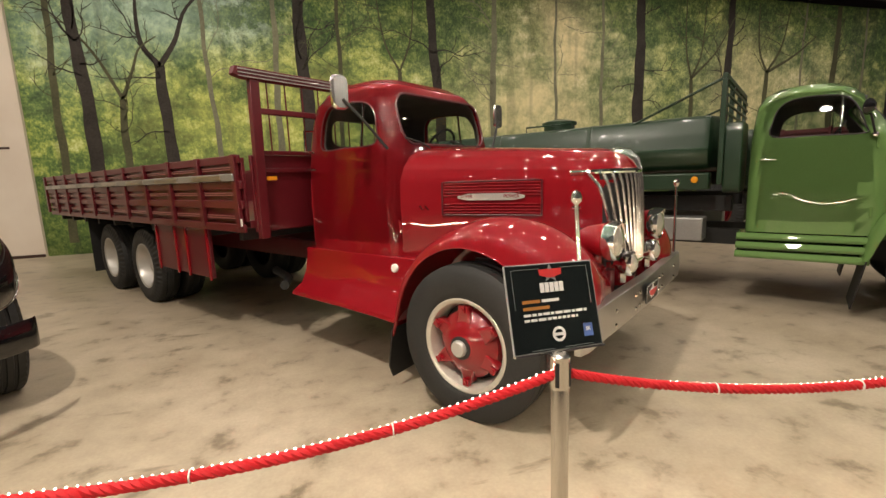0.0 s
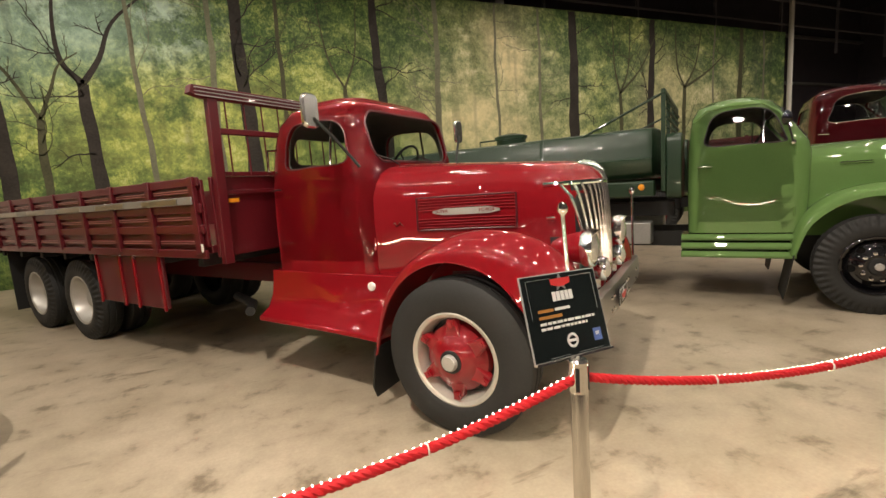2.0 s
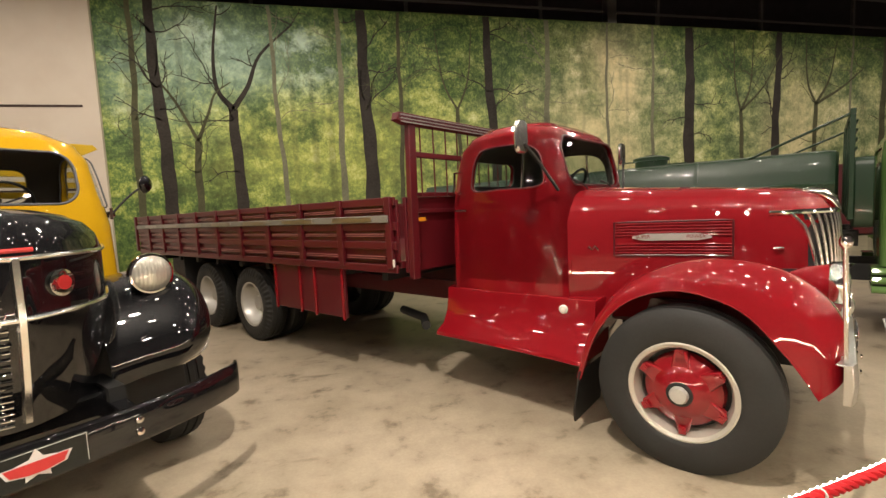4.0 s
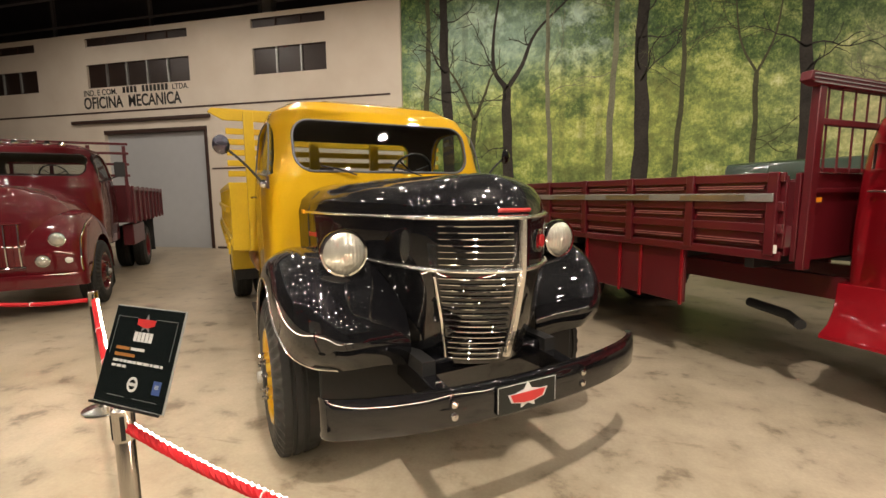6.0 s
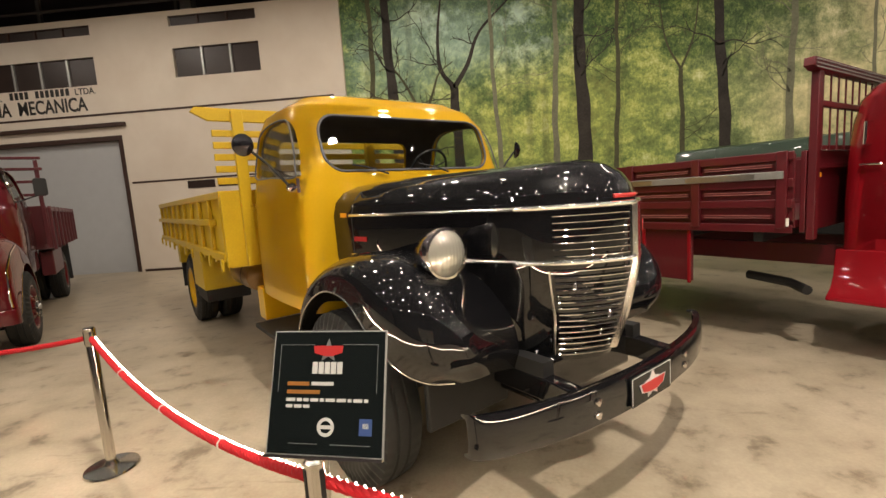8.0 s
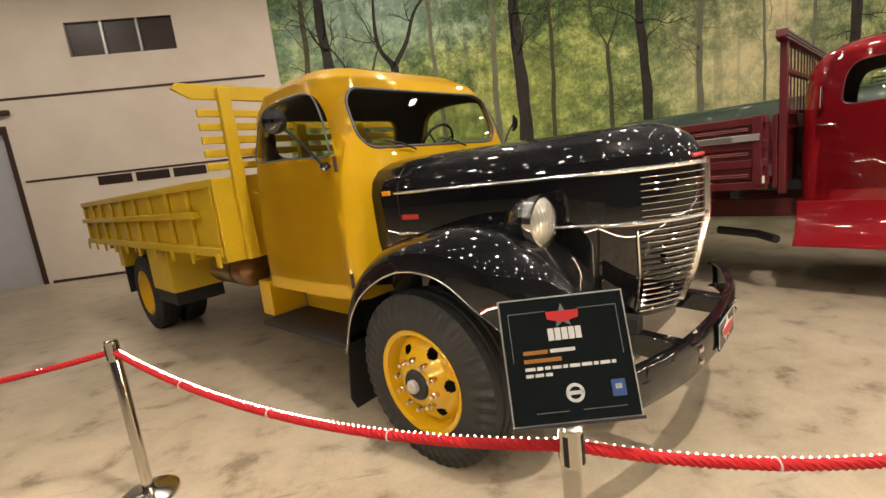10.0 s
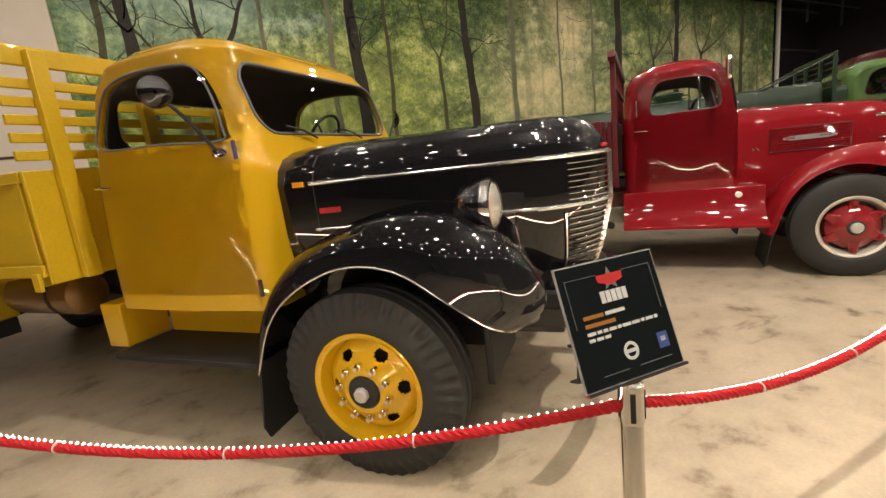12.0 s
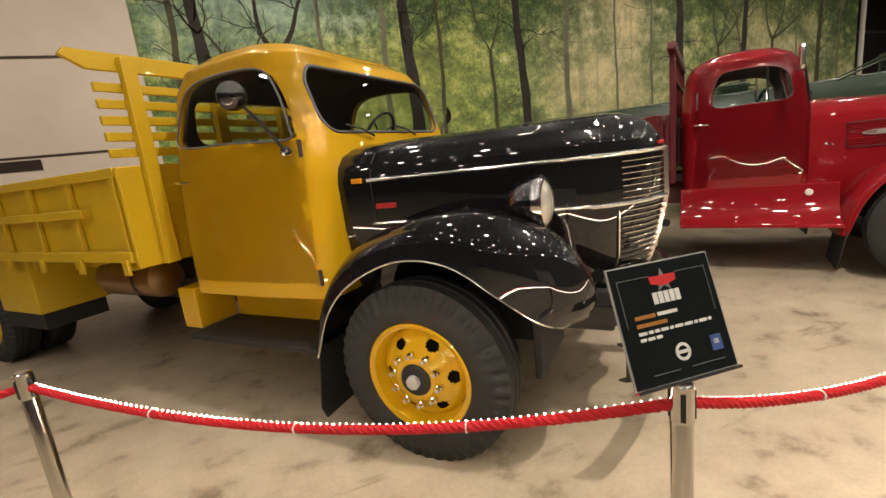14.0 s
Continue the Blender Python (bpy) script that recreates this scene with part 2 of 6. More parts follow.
def lens_mat():
    m, n, l, p = material("ribbed_lens_glass")
    tc, wv = n.new("ShaderNodeTexCoord"), n.new("ShaderNodeTexWave")
    wv.inputs["Scale"].default_value = 14
    wv.bands_direction = "Y"
    l.new(tc.outputs["Object"], wv.inputs["Vector"])
    p.inputs["Base Color"].default_value = (0.62, 0.60, 0.52, 1)
    p.inputs["Roughness"].default_value = 0.12
    p.inputs["Metallic"].default_value = 0.55
    p.inputs["Coat Weight"].default_value = 1.0
    bumped(n, l, p, wv.outputs["Fac"], 0.22, 0.006)
    return m


LENS = lens_mat()


def glow_mat(name, colour, strength):
    m, n, l, p = material(name)
    p.inputs["Base Color"].default_value = (*colour, 1)
    p.inputs["Emission Color"].default_value = (*colour, 1)
    p.inputs["Emission Strength"].default_value = strength
    return m


LAMP_GLOW = glow_mat("lamp_lens", (1.0, 0.88, 0.72), 150.0)
LED_GLOW = glow_mat("led_string", (1.0, 0.90, 0.70), 40.0)
LED_TUBE = glow_mat("led_tube", (1.0, 0.88, 0.64), 75.0)


def floor_mat():
    m, n, l, p = material("polished_beige_floor")
    a, b, c = noise_at(n, l, 0.55, 6, 0.6), noise_at(n, l, 3.2, 6, 0.62), noise_at(n, l, 45, 3)
    base = ramp(n, l, a, [(0.32, (0.33, 0.275, 0.195)), (0.68, (0.45, 0.385, 0.29))])
    # scuffs and oil marks
    stain = ramp(n, l, b, [(0.32, (0.46, 0.44, 0.41)), (0.43, (0.90, 0.89, 0.88)), (0.60, (1.05, 1.05, 1.05))])
    col = mix(n, l, 1.0, base, stain, "MULTIPLY")
    st = noise_at(n, l, 1.6, 5, 0.7, stretch=(0.5, 2.2, 1))
    dark = ramp(n, l, st, [(0.28, (0.42, 0.39, 0.35)), (0.38, (1, 1, 1))])
    col = mix(n, l, 0.8, col, dark, "MULTIPLY")
    vo = n.new("ShaderNodeTexVoronoi")
    vo.inputs["Scale"].default_value = 1.15
    tc2 = n.new("ShaderNodeTexCoord")
    l.new(tc2.outputs["Object"], vo.inputs["Vector"])
    blot = maths(n, l, "ADD", vo.outputs["Distance"], maths(n, l, "MULTIPLY", b, 0.5))
    col = mix(n, l, 0.75, col, ramp(n, l, blot, [(0.27, (0.50, 0.47, 0.43)), (0.36, (1, 1, 1))]), "MULTIPLY")
    grain = ramp(n, l, c, [(0.3, (0.93, 0.93, 0.93)), (0.7, (1.05, 1.05, 1.05))])
    col = mix(n, l, 1.0, col, grain, "MULTIPLY")
    l.new(col, p.inputs["Base Color"])
    l.new(maths(n, l, "MULTIPLY_ADD", b, 0.35, 0.22), p.inputs["Roughness"])
    p.inputs["Specular IOR Level"].default_value = 0.4
    bumped(n, l, p, c, 0.05, 0.002)
    return m


FLOOR = floor_mat()


def plaster_mat():
    m, n, l, p = material("cream_plaster")
    a, c = noise_at(n, l, 0.8, 5), noise_at(n, l, 40, 4)
    col = ramp(n, l, a, [(0.3, (0.66, 0.57, 0.47)), (0.7, (0.74, 0.66, 0.56))])
    l.new(col, p.inputs["Base Color"])
    p.inputs["Roughness"].default_value = 0.6
    bumped(n, l, p, c, 0.12, 0.004)
    return m


PLASTER = plaster_mat()


def mural_mat():
    """A printed woodland: blotches of leaf colour, a pale clearing, darker crowns above and undergrowth below."""
    m, n, l, p = material("printed_forest")
    tc, sx = n.new("ShaderNodeTexCoord"), n.new("ShaderNodeSeparateXYZ")
    l.new(tc.outputs["Object"], sx.inputs[0])
    X, Z = sx.outputs[0], sx.outputs[2]
    leaf = noise_at(n, l, 4.2, 14, 0.78)
    bough = noise_at(n, l, 1.5, 5, 0.6, stretch=(1, 1, 1.5))
    clump = noise_at(n, l, 0.55, 6, 0.6)
    fine = noise_at(n, l, 17.0, 8, 0.8, stretch=(1, 1, 0.75))
    mixn = maths(n, l, "MULTIPLY_ADD", leaf, 0.36, maths(n, l, "MULTIPLY_ADD", bough, 0.38, maths(n, l, "MULTIPLY", clump, 0.26)))
    mixn = maths(n, l, "MULTIPLY_ADD", maths(n, l, "SUBTRACT", fine, 0.5), 0.34, mixn)
    green = ramp(n, l, mixn, [(0.40, (0.012, 0.036, 0.014)), (0.455, (0.045, 0.105, 0.034)), (0.505, (0.15, 0.25, 0.06)), (0.555, (0.46, 0.53, 0.12)), (0.63, (0.80, 0.86, 0.46))])
    haze = ramp(n, l, mixn, [(0.36, (0.05, 0.085, 0.035)), (0.45, (0.20, 0.26, 0.12)), (0.54, (0.52, 0.52, 0.27)), (0.64, (0.90, 0.84, 0.58))])
    # the clearing: a broad pale patch round x = 8, another round x = 16
    def blob(cx, cz, wx, wz):
        dx = maths(n, l, "DIVIDE", maths(n, l, "SUBTRACT", X, cx), wx)
        dz = maths(n, l, "DIVIDE", maths(n, l, "SUBTRACT", Z, cz), wz)
        d = maths(n, l, "ADD", maths(n, l, "MULTIPLY", dx, dx), maths(n, l, "MULTIPLY", dz, dz))
        return maths(n, l, "DIVIDE", 1.0, maths(n, l, "ADD", 1.0, maths(n, l, "MULTIPLY", d, d)))
    g1 = maths(n, l, "MAXIMUM", blob(8.2, 4.4, 3.6, 3.2), blob(17.5, 3.6, 5.0, 2.4))
    col = mix(n, l, g1, green, haze)
    gap = maths(n, l, "MULTIPLY", maths(n, l, "MAXIMUM", blob(-3.2, 6.4, 1.2, 0.9), blob(-1.2, 5.9, 0.9, 0.8)), maths(n, l, "MULTIPLY", leaf, 1.5))
    col = mix(n, l, gap, col, (0.68, 0.88, 0.78))
    # yellow-lit understorey
    sun = maths(n, l, "MULTIPLY", blob(-0.6, 3.6, 3.2, 1.6), maths(n, l, "SUBTRACT", leaf, 0.2))
    col = mix(n, l, sun, col, (0.72, 0.70, 0.14))
    # crowns: ragged dark clumps, closer together towards the top and thinner over the clearing
    mass = maths(n, l, "MULTIPLY_ADD", noise_at(n, l, 0.75, 14, 0.74), 1.5, maths(n, l, "MULTIPLY", Z, 0.075))
    mass = maths(n, l, "SUBTRACT", mass, maths(n, l, "MULTIPLY", g1, 0.05))
    lim = n.new("ShaderNodeMapRange")
    lim.inputs[1].default_value, lim.inputs[2].default_value = 1.07, 1.22
    l.new(mass, lim.inputs[0])
    up = maths(n, l, "MULTIPLY", lim.outputs[0], maths(n, l, "MULTIPLY_ADD", g1, -0.25, 0.88))
    crown = ramp(n, l, maths(n, l, "MULTIPLY_ADD", fine, 0.5, maths(n, l, "MULTIPLY", leaf, 0.5)), [(0.38, (0.008, 0.026, 0.010)), (0.50, (0.055, 0.115, 0.030)), (0.60, (0.22, 0.33, 0.07)), (0.68, (0.55, 0.62, 0.25))])
    col = mix(n, l, up, col, crown)
    # light breaking through between the crowns
    shine = maths(n, l, "MAXIMUM", maths(n, l, "MAXIMUM", blob(8.3, 5.5, 0.8, 1.4), blob(7.3, 3.4, 1.8, 1.2)), maths(n, l, "MULTIPLY", blob(15.2, 4.0, 1.4, 1.6), 0.6))
    part_lit = n.new("ShaderNodeMapRange")
    part_lit.inputs[1].default_value, part_lit.inputs[2].default_value = 0.42, 0.60
    l.new(maths(n, l, "MULTIPLY_ADD", clump, 0.6, maths(n, l, "MULTIPLY", leaf, 0.4)), part_lit.inputs[0])
    col = mix(n, l, maths(n, l, "MULTIPLY", shine, maths(n, l, "MULTIPLY_ADD", part_lit.outputs[0], 0.6, 0.25)), col, (0.95, 0.80, 0.46))
    mist = maths(n, l, "MULTIPLY", maths(n, l, "MAXIMUM", blob(-4.6, 5.6, 1.5, 1.2), blob(-2.7, 5.9, 0.9, 0.9)), maths(n, l, "MULTIPLY_ADD", part_lit.outputs[0], 0.5, 0.1))
    col = mix(n, l, mist, col, (0.46, 0.66, 0.56))
    # undergrowth near the ground
    und = ramp(n, l, maths(n, l, "MULTIPLY_ADD", fine, 0.6, maths(n, l, "MULTIPLY", leaf, 0.4)), [(0.35, (0.010, 0.025, 0.010)), (0.62, (0.12, 0.19, 0.05))])
    lowz = n.new("ShaderNodeMapRange")
    lowz.inputs[1].default_value, lowz.inputs[2].default_value, lowz.inputs[3].default_value, lowz.inputs[4].default_value = 0.4, 2.6, 1.0, 0.0
    l.new(Z, lowz.inputs[0])
    col = mix(n, l, maths(n, l, "MULTIPLY", lowz.outputs[0], 0.85), col, und)
    veil = maths(n, l, "MULTIPLY", blob(3.5, 3.2, 9.0, 1.5), maths(n, l, "MULTIPLY", noise_at(n, l, 0.9, 4, 0.5), 0.22))
    col = mix(n, l, veil, col, (0.44, 0.58, 0.22))
    # slim far trunks
    far = noise_at(n, l, 2.6, 2, 0.4, stretch=(1, 1, 0.035))
    fm = ramp(n, l, far, [(0.34, (1, 1, 1)), (0.41, (0, 0, 0))])
    fmask = maths(n, l, "MULTIPLY", fm, maths(n, l, "MULTIPLY_ADD", clump, 0.9, -0.22))
    col = mix(n, l, fmask, col, (0.05, 0.06, 0.035))
    l.new(col, p.inputs["Base Color"])
    p.inputs["Roughness"].default_value = 0.55
    p.inputs["Specular IOR Level"].default_value = 0.25
    return m


MURAL = mural_mat()
BARK = surface("printed_bark", (0.042, 0.036, 0.030), 0.6, vary=0.5, scale=2, fine=25, spec=0.2)
BARK_FAR = surface("printed_far_bark", (0.085, 0.085, 0.045), 0.6, vary=0.4, scale=2, fine=25, spec=0.2)
BARK_HAZE = surface("printed_hazy_bark", (0.20, 0.20, 0.13), 0.6, vary=0.35, scale=2, fine=25, spec=0.2)

# ---------------------------------------------------------------- the hall
WALL_Y, TOP = 12.95, 7.28
X0, X1, Y0, CEIL_Z = -26.0, 34.0, -9.0, 10.2


def slab(name, x0, x1, y0, y1, z0, z1, mat, label, category):
    ob = part(name, box(B(), x0, x1, y0, y1, z0, z1), mat)
    return tagged(ob, label, category, kind="structure")


slab("floor", X0, X1, Y0, 16.0, -0.2, 0.0, FLOOR, "polished beige concrete floor with dark scuffs and stains", "floor")
slab("ceiling", X0, X1, Y0, 16.0, CEIL_Z, CEIL_Z + 0.2, CEIL, "black painted ceiling high above the hall", "ceiling")
slab("wall_back", X0, X1, 15.8, 16.0, 0.0, CEIL_Z, DARKWALL, "charcoal sheet wall behind the painted front", "wall")
slab("wall_front", X0, X1, Y0 - 0.2, Y0, 0.0, CEIL_Z, DARKWALL, "dark wall on the visitors' side of the hall", "wall")
slab("wall_west", X0 - 0.2, X0, Y0, 16.0, 0.0, CEIL_Z, DARKWALL, "dark end wall of the hall", "wall")
slab("wall_east", X1, X1 + 0.2, Y0, 16.0, 0.0, CEIL_Z, DARKWALL, "dark far end wall of the hall", "wall")

# printed forest on its panel
mural = tagged(part("mural_wall", box(B(), -6.2, 22.4, WALL_Y, WALL_Y + 0.15, 0.0, TOP), MURAL), "wall-high printed forest picture with pale clearing", "mural", kind="structure")


def flat_limb(bm, pts, widths, y):
    """A printed limb: a thin strip that follows pts (x, z)."""
    P = [Vector((a, 0, b)) for a, b in pts]
    rings = []
    for i, q in enumerate(P):
        d = (P[min(i + 1, len(P) - 1)] - P[max(i - 1, 0)]).normalized()
        s = Vector((d.z, 0, -d.x)) * widths[i] / 2
        rings.append([Vector((q.x + s.x, y, q.z + s.z)), Vector((q.x - s.x, y, q.z - s.z)), Vector((q.x - s.x, y + 0.003, q.z - s.z)), Vector((q.x + s.x, y + 0.003, q.z + s.z))])
    skin(bm, rings)


def printed_tree(x, width, lean, base, top, rng, fork=None, twigs=6, mat=BARK, layer=0):
    bm = B()
    y = WALL_Y - 0.004 - 0.0008 * layer
    n = 26
    pts, ws = [], []
    for i in range(n + 1):
        k = i / n
        z = base + (top - base) * k
        if fork and z > fork[0]:
            break
        pts.append((x + lean * (z - 3.5) + 0.025 * math.sin(1.7 * z + 5 * x) + 0.012 * math.sin(5 * z + x), z))
        ws.append(width * (1.25 - 0.55 * k + 0.5 * max(0, 0.12 - k)) * (1 + 0.07 * math.sin(4.3 * z + 9 * x)))
    flat_limb(bm, pts, ws, y)
    ends = []
    if fork:
        fx, fz = pts[-1]
        for path in fork[1]:
            q = spline([(fx, fz, 0)] + [(fx + a, fz + b, 0) for a, b in path], 5)
            flat_limb(bm, [(v.x, min(v.y, TOP - 0.02)) for v in q if v.y < TOP], [width * (0.55 - 0.42 * i / len(q)) for i, v in enumerate(q) if v.y < TOP], y)
            ends += [(v.x, v.y) for v in q[4:]]
    for _ in range(twigs + 2):
        bx, bz = rng.choice(pts[len(pts) // 2:] + ends)
        s, ln = rng.choice((-1, 1)), rng.uniform(0.5, 1.7)
        a, tw = rng.uniform(0.1, 1.1), [(bx, bz)]
        for i in range(9):
            a += rng.uniform(-0.38, 0.38)
            tw.append((tw[-1][0] + s * ln / 9 * math.cos(a), tw[-1][1] + ln / 9 * math.sin(a)))
        subs = [tw]
        for i in (3, 5, 7):
            b, sub = a + rng.uniform(-1.2, 1.2), [tw[i]]
            for k in range(4):
                b += rng.uniform(-0.4, 0.4)
                sub.append((sub[-1][0] + s * ln / 14 * math.cos(b), sub[-1][1] + ln / 14 * math.sin(b)))
            subs.append(sub)
        for q, run in enumerate(subs):
            run = [p for p in run if 0.3 < p[1] < TOP - 0.03 and -5.95 < p[0] < 22.3]
            if len(run) > 2:
                thick = min(width * (0.10 if q == 0 else 0.05), 0.03)
                flat_limb(bm, run, [thick * (1.15 - i / len(run)) + 0.005 for i in range(len(run))], y)
    return part("printed_tree", bm, mat, mural)


rng = random.Random(4)
# (x, width, lean, top, material, layer)
for x, w, lean, mat, tw in ((-4.72, 0.30, -0.03, BARK, 8), (0.44, 0.36, -0.02, BARK, 4), (4.15, 0.30, -0.05, BARK, 4), (11.0, 0.42, 0.0, BARK, 5),
                            (14.55, 0.34, 0.03, BARK, 5), (19.5, 0.30, 0.02, BARK_FAR, 4), (1.35, 0.12, 0.02, BARK_FAR, 6),
                            (-1.9, 0.12, -0.03, BARK_HAZE, 3), (5.86, 0.20, 0.02, BARK_HAZE, 8), (7.95, 0.10, 0.0, BARK_HAZE, 4),
                            (-5.35, 0.16, 0.03, BARK_FAR, 6), (-0.3, 0.16, 0.02, BARK_HAZE, 2), (9.6, 0.12, 0.0, BARK_HAZE, 6), (17.9, 0.12, 0.02, BARK_HAZE, 5), (21.0, 0.14, 0.0, BARK_HAZE, 4)):
    printed_tree(x, w, lean, 0.3, TOP - 0.02, rng, None, tw, mat, int(abs(x) * 7) % 5)
printed_tree(-3.02, 0.26, 0.0, 0.3, TOP, rng, (4.7, (((-0.35, 0.5), (-0.38, 1.4), (-0.2, 2.6)), ((0.4, 0.6), (0.75, 1.4), (1.6, 2.2)))), 9, BARK, 1)
printed_tree(-3.95, 0.16, 0.05, 0.3, TOP, rng, (3.9, (((-0.4, 0.9), (-0.8, 1.5), (-1.3, 2.0)), ((0.3, 0.7), (0.5, 1.2), (0.9, 1.5)))), 8, BARK_FAR, 2)
printed_tree(3.05, 0.12, 0.0, 0.3, TOP, rng, (4.8, (((-0.4, 0.8), (-0.6, 2.2)), ((0.35, 0.9), (0.5, 2.3)))), 6, BARK_FAR, 3)
printed_tree(13.1, 0.16, 0.0, 0.3, TOP, rng, (4.6, (((-0.25, 1.0), (-0.3, 2.5)), ((0.4, 0.9), (0.5, 2.5)), ((1.0, 0.9), (1.8, 2.2)))), 8, BARK_FAR, 3)
printed_tree(16.3, 0.20, 0.0, 0.3, TOP, rng, (4.9, (((-0.4, 0.8), (-0.5, 2.3)), ((0.6, 0.9), (0.9, 2.2)), ((1.2, 0.6), (2.2, 1.3)))), 10, BARK_FAR, 2)

# pale corner post at the end of the picture, dark wall with rails beyond
post = tagged(part("trim_post", cyl(B(), (22.62, WALL_Y - 0.1, 0), (22.62, WALL_Y - 0.1, 9.6), 0.10, seg=14), WHITE_P), "pale round post at the end of the forest picture", "post", kind="structure")
for z in (7.9, 8.9):
    tagged(part("trim_rail", cyl(B(), (X0, 13.6, z), (X1, 13.6, z), 0.045, seg=8), TRUSS), "grey steel rail running along the dark upper wall", "rail", kind="structure")
for i in range(14):
    x = -24 + i * 4.3
    tagged(part("trim_strut", box(B(), x - 0.05, x + 0.05, 13.65, 13.75, TOP - 0.4, CEIL_Z), TRUSS), "grey steel upright on the dark upper wall", "strut", kind="structure")
for x in (8.4, -10.6):
    tagged(part("trim_column", box(B(), x - 0.16, x + 0.16, 13.3, 13.6, 0.0, CEIL_Z), ALU if x > 0 else STEEL), "pale grey steel column behind the wall top", "column", kind="structure")
for z in (3.2, 5.9, 8.3):
    tagged(part("trim_girt", box(B(), 22.9, X1, 15.6, 15.8, z - 0.06, z + 0.06), STEEL), "light grey horizontal girt on the charcoal wall", "girt", kind="structure")

# painted workshop front
FY = 12.85
front_ob = part("wall_north", box(B(), X0, -6.06, FY, FY + 0.25, 0.0, 7.27), PLASTER)


def win_row(x0, x1, z0, z1):
    return box(B(), x0, x1, FY - 0.1, FY + 0.12, z0, z1)


OPEN = [(-17.39, -13.23, 5.47, 6.24, 5), (-10.88, -8.39, 5.48, 6.27, 3), (-23.7, -19.62, 5.47, 6.22, 5),
        (-17.36, -13.23, 6.83, 7.10, 5), (-10.90, -8.39, 6.86, 7.13, 3), (-23.7, -19.62, 6.83, 7.10, 5)]
DOOR = (-16.9, -12.76, 3.98)
cuts = [win_row(*o[:4]) for o in OPEN] + [box(B(), DOOR[0], DOOR[1], FY - 0.1, FY + 0.3, -0.1, DOOR[2])]
baked(front_ob, cuts)
tagged(front_ob, "cream plastered workshop front with dark painted lines", "wall", kind="structure")
for k, (x0, x1, z0, z1, n) in enumerate(OPEN):
    w = thing(f"window_{k + 1}", "row of dark window panes set in the cream wall", "window", kind="structure")
    part("recess", box(B(), x0 + 0.003, x1 - 0.003, FY + 0.10, FY + 0.117, z0 + 0.003, z1 - 0.003), BROWN, w)
    for i in range(n):
        a, b = x0 + (x1 - x0) * i / n, x0 + (x1 - x0) * (i + 1) / n
        part("pane", box(B(), a + 0.035, b - 0.035, FY + 0.05, FY + 0.07, z0 + 0.03, z1 - 0.03), DARKWIN, w)
        if i:
            part("mullion", box(B(), a - 0.03, a + 0.03, FY + 0.0, FY + 0.08, z0 + 0.004, z1 - 0.004), STEEL if z1 < 6.5 else BROWN, w, bevel=0.004)
    for zz in ((z0, z0 + 0.028), (z1 - 0.028, z1)):
        part("frame_rail", box(B(), x0 + 0.004, x1 - 0.004, FY + 0.01, FY + 0.08, zz[0] + 0.003, zz[1] - 0.003), BROWN, w)
for z, a, b, th in ((4.64, X0, -6.4, 0.055), (2.64, DOOR[1] + 0.14, -6.4, 0.05)):
    tagged(part("trim_line", box(B(), a, b, FY - 0.012, FY - 0.001, z - th / 2, z + th / 2), BROWN), "dark brown painted line across the cream wall", "trim", kind="structure")
tagged(part("baseboard", box(B(), DOOR[1] + 0.14, -6.06, FY - 0.014, FY - 0.001, 0.0, 0.07), BROWN), "dark brown painted foot of the cream wall", "baseboard", kind="structure")
for i in range(3):
    x = -10.95 + i * 0.92
    tagged(part("vent_block", box(B(), x, x + 0.82, FY - 0.012, FY - 0.001, 2.36, 2.58), DARKWIN), "low dark window painted under the brown line", "window", group="low windows")
lintel = tagged(part("trim_lintel", box(B(), -18.2, -12.55, FY - 0.10, FY - 0.001, 4.27, 4.38), BROWN, bevel=0.01), "dark brown door track above the roller door", "trim", kind="structure")
door = thing("door_1", "closed grey roller door with a brown frame", "door", kind="structure")
part("leaf", box(B(), DOOR[0], DOOR[1] - 0.09, FY + 0.12, FY + 0.18, 0.0, DOOR[2] - 0.09), DOORGREY, door)
part("jamb", box(B(), DOOR[1] - 0.09, DOOR[1] + 0.03, FY - 0.02, FY + 0.2, 0.0, DOOR[2]), BROWN, door, "brown door jamb", bevel=0.006)
part("head", box(B(), DOOR[0], DOOR[1] + 0.03, FY - 0.022, FY + 0.2, DOOR[2] - 0.09, DOOR[2] + 0.04), BROWN, door, "brown door head", bevel=0.006)


def wall_text(body, x, z, size, stretch, label):
    """Painted words: a thing whose letters are parts of their own."""
    bold = 0.020 * size if size > 0.4 else 0.002
    sign_ob = thing("wall_lettering", label, "lettering", m=pose(x, FY - 0.005, z, 90, 0, 0) @ Matrix.Diagonal((stretch, 1, 1, 1)))
    def wide(txt):
        bm = text_bm(txt, size, 0.003)
        x = max(v.co.x for v in bm.verts)
        bm.free()
        return x
    for k, ch in enumerate(body):
        if ch != " ":
            bm = text_bm(ch, size, 0.003, bold=bold)
            own = max(v.co.x for v in bm.verts) - bold
            part("letter", moved(bm, Matrix.Translation((wide(body[:k + 1]) - own, 0, 0))), INK_K, sign_ob)
    return sign_ob


